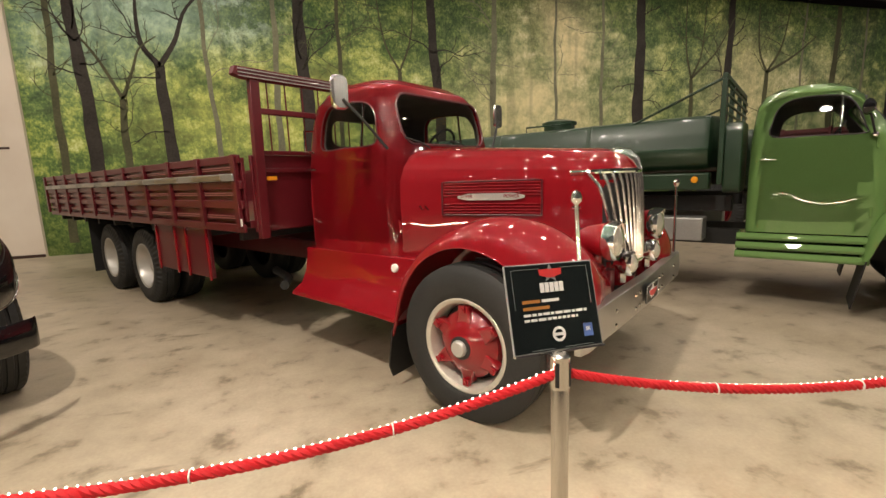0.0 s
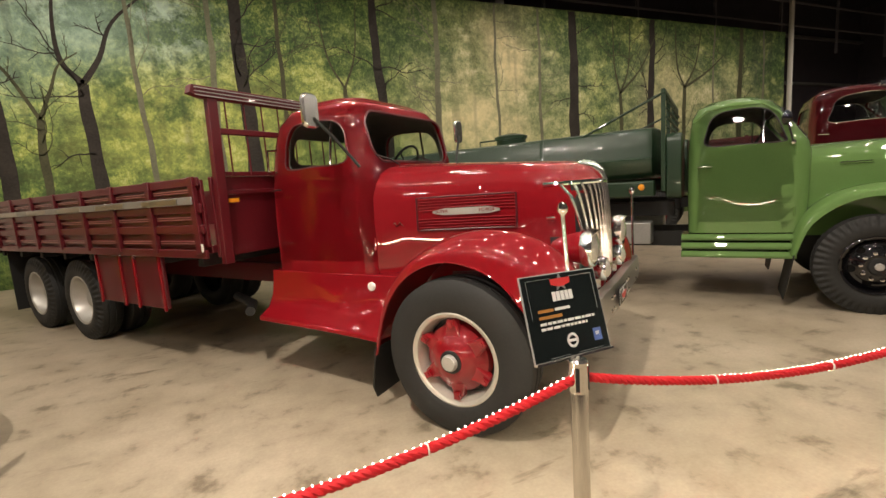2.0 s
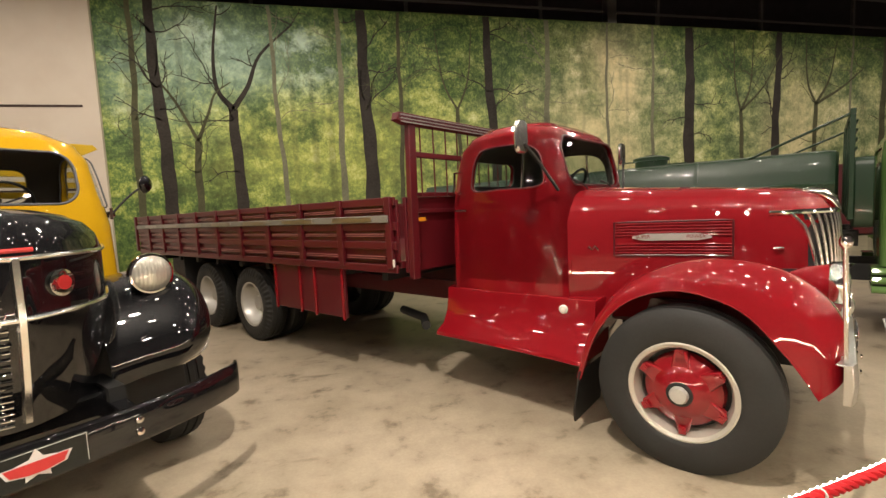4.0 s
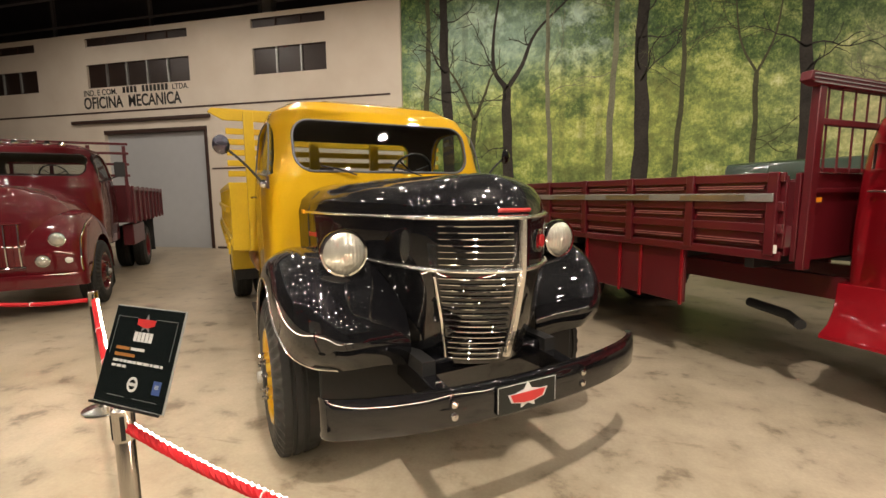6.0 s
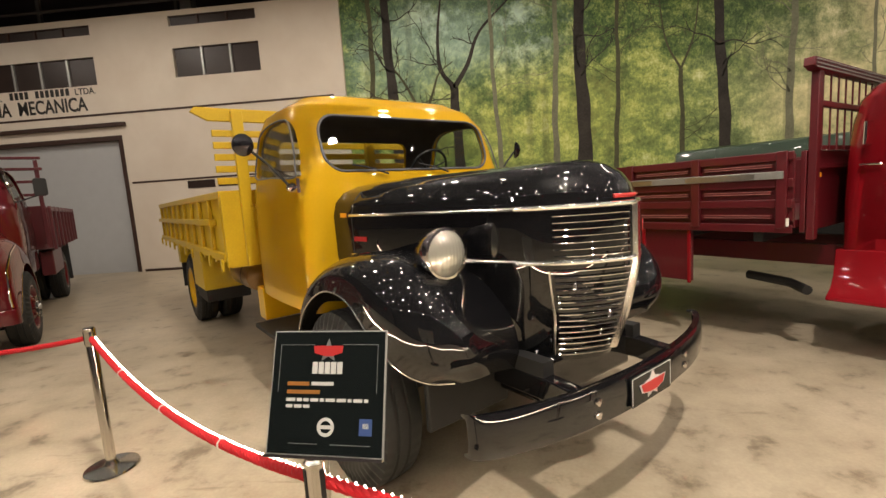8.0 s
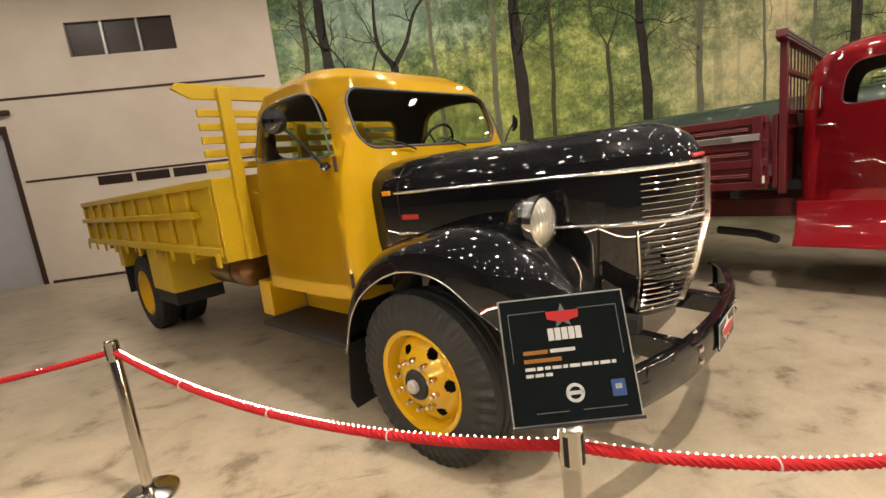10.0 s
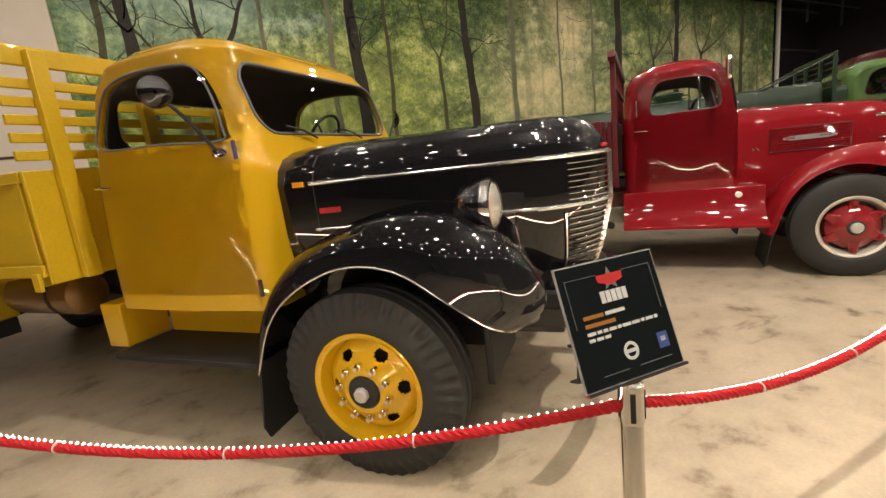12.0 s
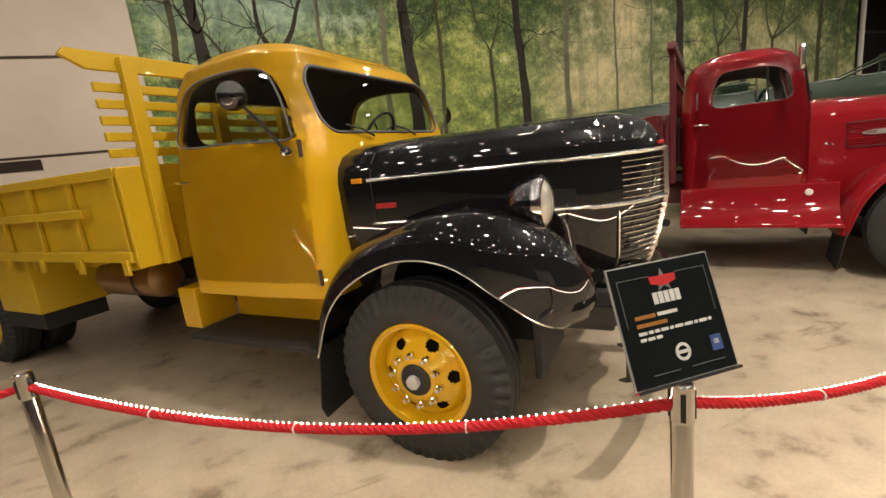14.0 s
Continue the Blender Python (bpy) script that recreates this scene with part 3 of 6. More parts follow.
wall_text("OFICINA", -17.65, 4.79, 0.54, 0.78, "black capital letters painted on the cream wall")
wall_text("MECANICA", -15.76, 4.79, 0.54, 0.78, "black capital letters painted on the cream wall")
wall_text("IND. E COM.", -17.62, 5.22, 0.27, 0.95, "small black painted capitals on the cream wall")
wall_text("LTDA.", -13.95, 5.24, 0.25, 0.95, "small black painted capitals on the cream wall")
bars = thing("painted_bars", "row of small black painted marks beside the lettering", "lettering")
for i, w in enumerate((0.17, 0.16, 0.16, 0.16, 0, 0.16, 0.17, 0.16, 0.14, 0.16, 0.15, 0.16)):
    if w:
        x = -15.95 + i * 0.155 + (0.02 if i > 4 else 0)
        part("mark", box(B(), x, x + 0.105, FY - 0.006, FY - 0.001, 5.24, 5.44), INK_K, bars)

# ceiling lamps
def ceiling_lamp(x, y):
    t = thing("ceiling_lamp", "round black spotlight hanging from the dark ceiling", "lamp", "hall spotlights", Matrix.Translation((x, y, LAMP_Z)))
    part("housing", lathe(B(), [(0.02, 0.34), (0.12, 0.32), (0.19, 0.20), (0.22, 0.02), (0.20, 0.01), (0.18, 0.16), (0.01, 0.18)], axis=(0, 0, 1), seg=20), CEIL, t)
    part("stem", cyl(B(), (0, 0, 0.3), (0, 0, CEIL_Z - LAMP_Z), 0.015, seg=8), CEIL, t)
    return t


proto = None
for i, (x, y) in enumerate(LAMPS):
    if proto is None:
        proto = ceiling_lamp(x, y)
    else:
        copy_thing(proto, Matrix.Translation((x, y, LAMP_Z)))
    ld = bpy.data.lights.new("spot_bulb", "AREA")
    ld.shape, ld.size, ld.energy, ld.color = "DISK", (0.27 if i < len(LAMPS) - 1 else 0.11), POWER[i], LAMP_COLOUR
    lo = new("spot_bulb", ld)
    lo.location = (x, y, LAMP_Z + 0.015)

# small spotlights between the large ones
small = thing("small_spotlight", "small black ceiling spotlight with a bright lens", "lamp", "small hall spotlights", Matrix.Translation((*SMALL_LAMPS[0], LAMP_Z + 0.5)))
part("housing", lathe(B(), [(0.02, 0.22), (0.08, 0.20), (0.115, 0.02), (0.105, 0.0), (0.095, 0.03), (0.01, 0.05)], axis=(0, 0, 1), seg=16), CEIL, small)
part("stem", cyl(B(), (0, 0, 0.18), (0, 0, CEIL_Z - LAMP_Z - 0.5), 0.012, seg=6), CEIL, small)
part("lens", lathe(B(), [(0.066, 0.016), (0.001, 0.010)], axis=(0, 0, 1), seg=12), LAMP_GLOW, small, "bright lamp lens")
for x, y in SMALL_LAMPS[1:]:
    copy_thing(small, Matrix.Translation((x, y, LAMP_Z + 0.5)))

# ---------------------------------------------------------------- rope barrier
POST_TOP = 0.98


def stanchion(x, y):
    t = thing("stanchion", "polished steel barrier post on a round base", "barrier post", "rope barrier", Matrix.Translation((x, y, 0)))
    part("base_plate", lathe(B(), [(0.001, 0.0), (0.158, 0.0), (0.162, 0.006), (0.158, 0.018), (0.10, 0.030), (0.045, 0.036), (0.03, 0.06), (0.001, 0.06)], axis=(0, 0, 1), seg=40), STEELPOST, t)
    part("pole", lathe(B(), [(0.001, 0.03), (0.031, 0.03), (0.031, POST_TOP), (0.028, POST_TOP + 0.006), (0.001, POST_TOP + 0.006)], axis=(0, 0, 1), seg=28), STEELPOST, t)
    part("slot_head", lathe(B(), [(0.0345, POST_TOP - 0.11), (0.0345, POST_TOP + 0.004), (0.026, POST_TOP + 0.012), (0.001, POST_TOP + 0.012)], axis=(0, 0, 1), seg=28), STEELPOST, t)
    for a in range(4):
        bm = B()
        box(bm, 0.033, 0.0365, -0.007, 0.007, POST_TOP - 0.10, POST_TOP - 0.012)
        moved(bm, pose(0, 0, 0, 0, 0, 45 + 90 * a))
        part("slot", bm, UNDER, t, "black slot")
    return t


def rope(a, b, sag, za=0.925, zb=0.925, side=1):
    """A twisted red rope between two posts with a string of small lights on its inner side."""
    A, Bq = Vector((*a, za)), Vector((*b, zb))
    n = 60
    line = []
    for i in range(n + 1):
        k = i / n
        p = A.lerp(Bq, k)
        p.z -= sag * 4 * k * (1 - k)
        line.append(p)
    t = thing("barrier_rope", "twisted red rope with a string of tiny lights", "rope", "rope barrier")
    length = (Bq - A).length
    for s in range(3):
        pts = []
        m = 4 * n
        for i in range(m + 1):
            k = i / m
            p = A.lerp(Bq, k)
            p.z -= sag * 4 * k * (1 - k)
            d = (Bq - A).normalized()
            u, w = frame_axes(d)
            q = 2 * math.pi * (k * length / 0.075 + s / 3)
            pts.append(p + (u * math.cos(q) + w * math.sin(q)) * 0.0085)
        part("strand", tube(B(), pts, 0.0105, 6), ROPE, t)
    inner = Vector((0, 0, 1)).cross((Bq - A).normalized()) * side
    bm = B()
    count = int(length / 0.026)
    for i in range(1, count):
        k = i / count
        p = A.lerp(Bq, k)
        p.z -= sag * 4 * k * (1 - k)
        c = p + inner * 0.021 + Vector((0, 0, 0.0075))
        cyl(bm, c - Vector((0, 0, 0.003)), c + Vector((0, 0, 0.002)), 0.0024, seg=6)
    ob = part("light_string", bm, LED_GLOW, t, "string of tiny warm white lights")
    tagged(ob, kind="stuff")
    part("light_cord", tube(B(), [p + inner * 0.023 + Vector((0, 0, -0.006)) for p in line], 0.0062, 8), LED_TUBE, t, "glowing light tube")
    for k in (0.25, 0.5, 0.75):
        p = A.lerp(Bq, k)
        p.z -= sag * 4 * k * (1 - k)
        d = (Bq - A).normalized()
        part("tie", cyl(B(), p - d * 0.002, p + d * 0.002, 0.0215, seg=12), WHITE_P, t, "thin white tie")
    return t


POSTS = {"a": (1.40, 1.09), "b": (-3.30, 1.31), "c": (-5.36, 2.86), "d": (3.7, 0.72), "e": (-0.95, 1.12), "f": (-8.2, 3.0)}
for q in POSTS.values():
    stanchion(*q)
rope(POSTS["a"], POSTS["d"], 0.15)
rope(POSTS["e"], POSTS["a"], 0.145)
rope(POSTS["b"], POSTS["e"], 0.20)
rope(POSTS["c"], POSTS["b"], 0.145)
rope(POSTS["f"], POSTS["c"], 0.12)


def sign(centre, yaw, tilt, roll, w, h, post, second):
    """An information card in a clear holder on a bracket on top of a post."""
    m = Matrix.Translation(centre) @ pose(0, 0, 0, 0, 0, yaw) @ pose(0, 0, 0, 90 - tilt, 0, 0) @ pose(0, 0, 0, 0, 0, roll)
    t = thing("information_sign", "black information card in a clear tilted holder", "sign", "truck signs", m)
    part("backing", box(B(), -w / 2, w / 2, -h / 2, h / 2, -0.008, -0.002), CLEAR_EDGE, t, "clear acrylic backing", bevel=0.001)
    part("card", box(B(), -w / 2 + 0.005, w / 2 - 0.005, -h / 2 + 0.007, h / 2 - 0.004, -0.002, 0.0), CARD, t)
    part("bottom_lip", box(B(), -w / 2, w / 2, -h / 2 - 0.002, -h / 2 + 0.005, -0.008, 0.012), CHROME, t)
    ink = lambda nm, x0, x1, y0, y1, mat: part(nm, box(B(), x0, x1, y0, y1, 0.0003, 0.0012), mat, t)
    s = w / 0.36
    # frame line
    for x0, x1, y0, y1 in ((-0.155, -0.045, 0.135, 0.1365), (0.045, 0.155, 0.135, 0.1365), (-0.155, -0.1535, 0.0, 0.135), (0.1535, 0.155, 0.0, 0.135), (-0.11, -0.02, -0.142, -0.1405), (0.02, 0.14, -0.142, -0.1405)):
        ink("frame_line", x0 * s, x1 * s, y0 * s, y1 * s, INK_G)
    # emblem: a red shield over a grey star
    star = []
    for k in range(10):
        r = (0.036 if k % 2 == 0 else 0.016) * s
        star.append((r * math.sin(k * math.pi / 5), 0.118 * s + r * math.cos(k * math.pi / 5)))
    part("emblem_star", prism(B(), star, lambda a, b, d: (a, b, d), 0.0003, 0.0010), INK_G, t)
    sh = [(-0.047, 0.133), (0.047, 0.133), (0.044, 0.112), (0.012, 0.103), (-0.012, 0.103), (-0.044, 0.112)]
    part("emblem_shield", prism(B(), [(a * s, b * s) for a, b in sh], lambda a, b, d: (a, b, d), 0.0012, 0.0020), INK_R, t)
    # heading: five plain blocks
    for i in range(5):
        x = (-0.048 + i * 0.0195) * s
        ink("heading_block", x, x + 0.0165 * s, 0.052 * s, 0.086 * s, INK_W)
    ink("line", -0.125 * s, -0.055 * s, 0.018 * s, 0.029 * s, INK_O)
    ink("line", -0.048 * s, 0.022 * s, 0.019 * s, 0.029 * s, INK_W)
    ink("line", -0.125 * s, -0.020 * s, -0.005 * s, 0.006 * s, INK_O)
    for row, x1 in ((-0.026, 0.13), (-0.044, second)):
        x = -0.125
        q = random.Random(int(row * -1000))
        while x < x1:
            ln = q.uniform(0.012, 0.034)
            ink("word", x * s, min(x + ln, x1) * s, row * s, (row + 0.009) * s, INK_W)
            x += ln + 0.005
    # round mark and blue badge
    part("round_mark", lathe(B(), [(0.017 * s, 0.0004), (0.026 * s, 0.0004), (0.026 * s, 0.0012), (0.017 * s, 0.0012)], centre=(0.004 * s, -0.095 * s, 0), axis=(0, 0, 1), seg=28), INK_W, t)
    ink("mark_bar", -0.022 * s, 0.030 * s, -0.100 * s, -0.090 * s, INK_W)
    ink("badge", 0.106 * s, 0.144 * s, -0.115 * s, -0.070 * s, INK_B)
    ink("badge_spot", 0.116 * s, 0.134 * s, -0.096 * s, -0.082 * s, INK_W)
    # bracket down to the post
    inv = m.inverted()
    bm = B()
    tube(bm, [inv @ Vector((*post, POST_TOP + 0.0)), Vector((0, -h / 2 - 0.012, -0.022)), Vector((0, -h / 2 + 0.05, -0.020)), Vector((0, -h / 2 + 0.12, -0.016))], 0.010, 8)
    part("bracket", bm, STEELPOST, t)
    return t


sign((1.436, 1.196, 1.125), 5.5, 17.3, -2.0, 0.374, 0.32, POSTS["a"], 0.09)
sign((-3.268, 1.364, 1.155), -7.6, 20.6, 0.0, 0.358, 0.352, POSTS["b"], -0.05)

# ---------------------------------------------------------------- truck parts
def flip(bm):
    """Mirror a solid to the truck's other side."""
    bmesh.ops.scale(bm, vec=(1, -1, 1), verts=bm.verts)
    bmesh.ops.reverse_faces(bm, faces=bm.faces)
    return bm


def both_sides(name, make, mat, parent, label="", bevel=0.0):
    part(name, make(), mat, parent, label, bevel)
    part(name, flip(make()), mat, parent, label, bevel)


def tyre_bm(R, width, rim, lug=True, seg=176):
    """Tyre about the y axis, its outer wall at y = 0 and the rest towards +y."""
    prof = [(rim, width - 0.03), (rim + 0.03, width - 0.006), (R - 0.13, width + 0.012), (R - 0.05, width - 0.004), (R - 0.012, width - 0.03),
            (R, width * 0.62), (R - 0.012, width * 0.60), (R - 0.012, width * 0.53), (R, width * 0.51), (R, width * 0.38), (R - 0.012, width * 0.36), (R - 0.012, width * 0.30), (R, 0.28 * width),
            (R - 0.006, 0.03), (R - 0.022, 0.018), (R - 0.060, 0.002), (R - 0.085, -0.004), (R - 0.13, -0.012), (rim + 0.06, -0.004), (rim + 0.03, 0.004), (rim + 0.022, 0.014), (rim, 0.02)]
    rings = []
    for i, (r, h) in enumerate(prof):
        ring = []
        for k in range(seg):
            q = 2 * math.pi * k / seg
            cut = 0.0
            deep = 0.0
            if lug and (k // 2) % 2:
                cut = {4: 0.004, 13: 0.004, 14: 0.014, 15: 0.014, 16: 0.004}.get(i, 0.0)
                deep = {13: 0.004, 14: 0.010, 15: 0.014, 16: 0.008}.get(i, 0.0)
            ring.append((math.cos(q) * (r - cut), h + deep, math.sin(q) * (r - cut)))
        rings.append(ring)
    return skin(B(), rings, cap=False)


def disc_with_holes(r0, r1, y_of, holes, hole_r, hole_at, seg=144, rows=22, squash=1.0):
    """A dished wheel disc with real openings: faces inside a hole are left out."""
    bm = B()
    grid = []
    for i in range(rows + 1):
        r = r0 + (r1 - r0) * i / rows
        grid.append([bm.verts.new((r * math.cos(2 * math.pi * k / seg), y_of(r), r * math.sin(2 * math.pi * k / seg))) for k in range(seg)])
    for i in range(rows):
        for k in range(seg):
            rm, qm = r0 + (r1 - r0) * (i + 0.5) / rows, 2 * math.pi * (k + 0.5) / seg
            gone = False
            for hN in range(holes):
                a = 2 * math.pi * (hN + 0.25) / holes
                dx, dy = rm * math.cos(qm - a) - hole_at, rm * math.sin(qm - a)
                if (dx / hole_r) ** 2 + (dy / (hole_r * squash)) ** 2 < 1:
                    gone = True
            if not gone:
                bm.faces.new((grid[i][k], grid[i][(k + 1) % seg], grid[i + 1][(k + 1) % seg], grid[i + 1][k]))
    bmesh.ops.recalc_face_normals(bm, faces=bm.faces)
    bmesh.ops.solidify(bm, geom=bm.faces[:], thickness=0.008)
    return bm


def wheel(truck, x, side, style, colour, R=0.532, width=0.28, y_out=1.15, inner=False, lug=True, spin=0):
    """One wheel. style: disc (holed disc), spider (cast six-arm hub) or dish (plain dual rim)."""
    rim = 0.29
    m = pose(x, -y_out, R - 0.012, 0, spin, 0) if side < 0 else pose(x, y_out, R - 0.012, 0, spin, 180)
    tag = "wheel"
    hub = part(tag, lathe(B(), [(rim + 0.022, 0.012), (rim + 0.028, 0.004), (rim + 0.018, 0.0), (rim - 0.004, 0.012), (rim - 0.02, 0.05), (rim - 0.03, 0.10), (rim - 0.03, 0.20), (rim - 0.01, 0.23), (rim + 0.01, width - 0.02)], seg=64),
               RIM_CREAM if style == "spider" else SILVER if style == "dish" and colour is SILVER else colour, truck)
    hub.matrix_basis = m
    part("tyre", tyre_bm(R, width, rim, lug), RUBBER, hub, "black rubber tyre")
    if style == "disc":
        part("disc", disc_with_holes(0.085, rim - 0.025, lambda r: 0.045 + 0.05 * max(0, (r - 0.19) / 0.08) ** 2 - 0.06 * (1 if r < 0.12 else max(0, (0.2 - r) / 0.08)), 6, 0.030, 0.205, squash=1.35), colour, hub)
        part("drum", lathe(B(), [(0.001, 0.12), (rim - 0.03, 0.12), (rim - 0.03, 0.2)], seg=40), UNDER, hub)
        part("hub_cap", lathe(B(), [(0.095, 0.03), (0.092, -0.02), (0.080, -0.034), (0.050, -0.036), (0.001, -0.036)], seg=32), UNDER, hub, "black hub")
        part("hub_nut", lathe(B(), [(0.040, -0.03), (0.040, -0.058), (0.033, -0.066), (0.001, -0.066)], seg=8), SILVER, hub, "silver hub nut")
        nut = None
        for k in range(10):
            a = 2 * math.pi * k / 10
            if nut is None:
                bm = lathe(B(), [(0.019, 0.02), (0.019, -0.012), (0.012, -0.016), (0.012, -0.038), (0.001, -0.04)], seg=8)
                nut = part("wheel_nut", bm, CHROME, hub)
                nut.location = (0.142 * math.cos(a), -0.012, 0.142 * math.sin(a))
            else:
                share(nut, hub, Matrix.Translation((0.142 * math.cos(a), -0.012, 0.142 * math.sin(a))))
    elif style == "spider":
        bm = lathe(B(), [(0.235, 0.11), (0.225, 0.06), (0.16, 0.012), (0.095, -0.03), (0.001, -0.03)], seg=48)
        part("hub_bell", bm, colour, hub, "red cast hub")
        for k in range(6):
            a = 60 * k + 20
            bm = B()
            prism(bm, [(0.10, -0.075), (0.19, -0.05), (0.262, -0.032), (0.268, 0.0), (0.262, 0.032), (0.19, 0.05), (0.10, 0.075)], lambda u, v, d: (u, d - 0.16 * (0.2 - u) * (u < 0.2) + 0.02, v), 0.0, 0.07)
            moved(bm, pose(0, 0, 0, 0, a, 0))
            part("hub_arm", bm, colour, hub, bevel=0.012)
            bm = cyl(B(), (0.245, 0.03, 0), (0.245, -0.008, 0), 0.016, seg=6)
            box(bm, 0.222, 0.268, 0.0, 0.03, -0.022, 0.022)
            moved(bm, pose(0, 0, 0, 0, a, 0))
            part("rim_clamp", bm, colour, hub)
        part("drum", lathe(B(), [(0.001, 0.13), (rim - 0.03, 0.13), (rim - 0.03, 0.2)], seg=40), UNDER, hub)
        part("hub_cap", lathe(B(), [(0.055, -0.02), (0.055, -0.055), (0.046, -0.068), (0.001, -0.070)], seg=28), SILVER, hub, "silver hub cap")
        part("hub_collar", lathe(B(), [(0.078, -0.02), (0.076, -0.036), (0.055, -0.04)], seg=28), UNDER, hub)
    else:
        part("dish", lathe(B(), [(rim - 0.02, 0.02), (0.24, 0.10), (0.16, 0.17), (0.12, 0.16), (0.10, 0.10), (0.001, 0.10)], seg=40), colour, hub)
    if inner:
        t2 = part("inner_tyre", tyre_bm(R, width, rim, False, 48), RUBBER, hub, "second black tyre of the pair")
        t2.location = (0, width + 0.06, 0)
    return hub


def cab_rings(table, inset=0.0, front=1.0):
    """Outlines of the cab at each height; front: how round the front corners are beside the rear ones."""
    rings = []
    for z, xb, xf, w, rc in table:
        zz = z
        ring = []
        for a, b in rrect(xb + inset, xf - inset, -w + inset, w - inset, [max(rc * k - inset, 0.01) for k in (front, 1.0, 1.0, front)], 7, 8):
            q = (a - (xb + xf) / 2) / ((xf - xb) / 2)
            ring.append((a, b + math.copysign(0.030 * max(0.0, 1 - q * q) * min(1.0, abs(b) / w) ** 3, b), zz))
        rings.append(ring)
    return rings


def spline_rows(table, n):
    out = []
    T = [table[0]] + list(table) + [table[-1]]
    for i in range(1, len(T) - 2):
        a, b, c, d = (np.array(r, float) for r in T[i - 1:i + 3])
        for k in range(n):
            t = k / n
            v = b + (c - b) * (t * t * (3 - 2 * t) * 0.35 + t * 0.65)
            v[0] = b[0] + (c[0] - b[0]) * t
            out.append(tuple(v))
    out.append(tuple(T[-2]))
    return out


def smooth_loop(pts, n=4):
    """Closed Catmull-Rom through 2D points."""
    out = []
    m = len(pts)
    for i in range(m):
        a, b, c, d = (Vector((*pts[(i + k) % m], 0)) for k in (-1, 0, 1, 2))
        for k in range(n):
            t = k / n
            q = 0.5 * (2 * b + (c - a) * t + (2 * a - 5 * b + 4 * c - d) * t * t + (3 * b - a - 3 * c + d) * t ** 3)
            out.append((q.x, q.y))
    return out


def cab(truck, spec):
    """Hollow steel cab with doors, glass, liner and seat."""
    table, paint, front = spec["cab"], spec["paint"], spec.get("front_round", 1.0)
    rows = spline_rows(table, 4)
    side = smooth_loop(spec["side_window"], 4)
    wz0, wz1, ww, wr = spec["shield"]
    shield = rrect(-ww, ww, wz0, wz1, wr, 6)
    rz0, rz1, rw = spec["rear_window"]
    rear = rrect(-rw, rw, rz0, rz1, 0.09, 5)
    xm = (table[0][1] + table[0][2]) / 2
    side_cut = lambda: prism(B(), side, lambda a, b, d: (a, d, b), -1.4, 1.4)
    front_cut = lambda: prism(B(), shield, lambda a, b, d: (d, a, b), xm + 0.1, 0.3)
    rear_cut = lambda: prism(B(), rear, lambda a, b, d: (d, a, b), -3.0, xm - 0.1)
    inner = lambda q: skin(B(), cab_rings([(min(max(r[0], table[0][0] + q), table[-1][0] - q), *r[1:]) for r in rows if table[0][0] + q * 0.5 < r[0] < table[-1][0] - q * 0.5], q, front))
    xl, xh = (table[2][1] + table[2][2]) / 2, (table[2][2] - table[2][1]) / 2
    bulge = lambda a: 0.030 * max(0.0, 1 - ((a - xl) / xh) ** 2)
    x0, x1, z0, z1 = spec["door"]
    door_out = lambda g: rrect(x0 - g, x1 + g, z0 - g, z1 + g, (0.22 + g, 0.18 + g, 0.03, 0.03), 6)
    shell = part("cab_shell", skin(B(), cab_rings(rows, 0.0, front)), paint, truck)
    baked(shell, [inner(0.035), side_cut(), front_cut(), rear_cut()])
    for s in (-1, 1):
        leaf = part("door", B(), paint, truck)
        leaf.data = shell.data.copy()
        baked(leaf, [prism(B(), door_out(0.0), lambda a, b, d: (a, s * d, b), 0.3, 1.5)], "INTERSECT")
        hx, hz = spec["handle"]
        w = side_width(table, hz) + bulge(hx)
        part("handle", tube(B(), [(hx - 0.02, s * (w - 0.01), hz), (hx - 0.02, s * (w + 0.03), hz), (hx + 0.03, s * (w + 0.04), hz), (hx + 0.12, s * (w + 0.035), hz - 0.005)], 0.009, 8), CHROME, leaf, "chrome door handle")
        for hz2 in spec["hinges"]:
            w2 = side_width(table, hz2) + bulge(x1)
            part("hinge", cyl(B(), (x1 + 0.012, s * (w2 + 0.004), hz2 - 0.05), (x1 + 0.012, s * (w2 + 0.004), hz2 + 0.05), 0.012, seg=8), spec.get("hinge_mat", paint), leaf)
        # side glass
        part("side_glass", prism(B(), side, lambda a, b, d: (a, s * (side_width(table, b) - 0.022 + bulge(a) - d), b), 0.0, 0.005), GLASS, leaf, "clear side window glass").visible_shadow = False
        part("window_seal", tube(B(), [(a, s * (side_width(table, b) - 0.002 + bulge(a)), b) for a, b in side], 0.007, 6, True), spec["seal"], leaf, "window seal")
        vx = spec.get("quarter")
        if vx:
            zs = [b for a, b in side]
            part("quarter_bar", cyl(B(), (vx, s * (side_width(table, min(zs)) - 0.012), min(zs) + 0.01), (vx, s * (side_width(table, max(zs)) - 0.012), max(zs) - 0.02), 0.011, seg=8), CHROME, leaf, "chrome window bar")
    baked(shell, [prism(B(), door_out(0.005), lambda a, b, d: (a, d, b), -1.5, -0.3), prism(B(), door_out(0.005), lambda a, b, d: (a, d, b), 0.3, 1.5)])
    liner = part("cab_liner", inner(0.040), LINER, truck, "dark cab lining")
    baked(liner, [inner(0.052), side_cut(), front_cut(), rear_cut()])
    # windscreen: follows the sloping front
    fx = lambda z: lerp_table([(r[0], r[2]) for r in rows], z)[0]
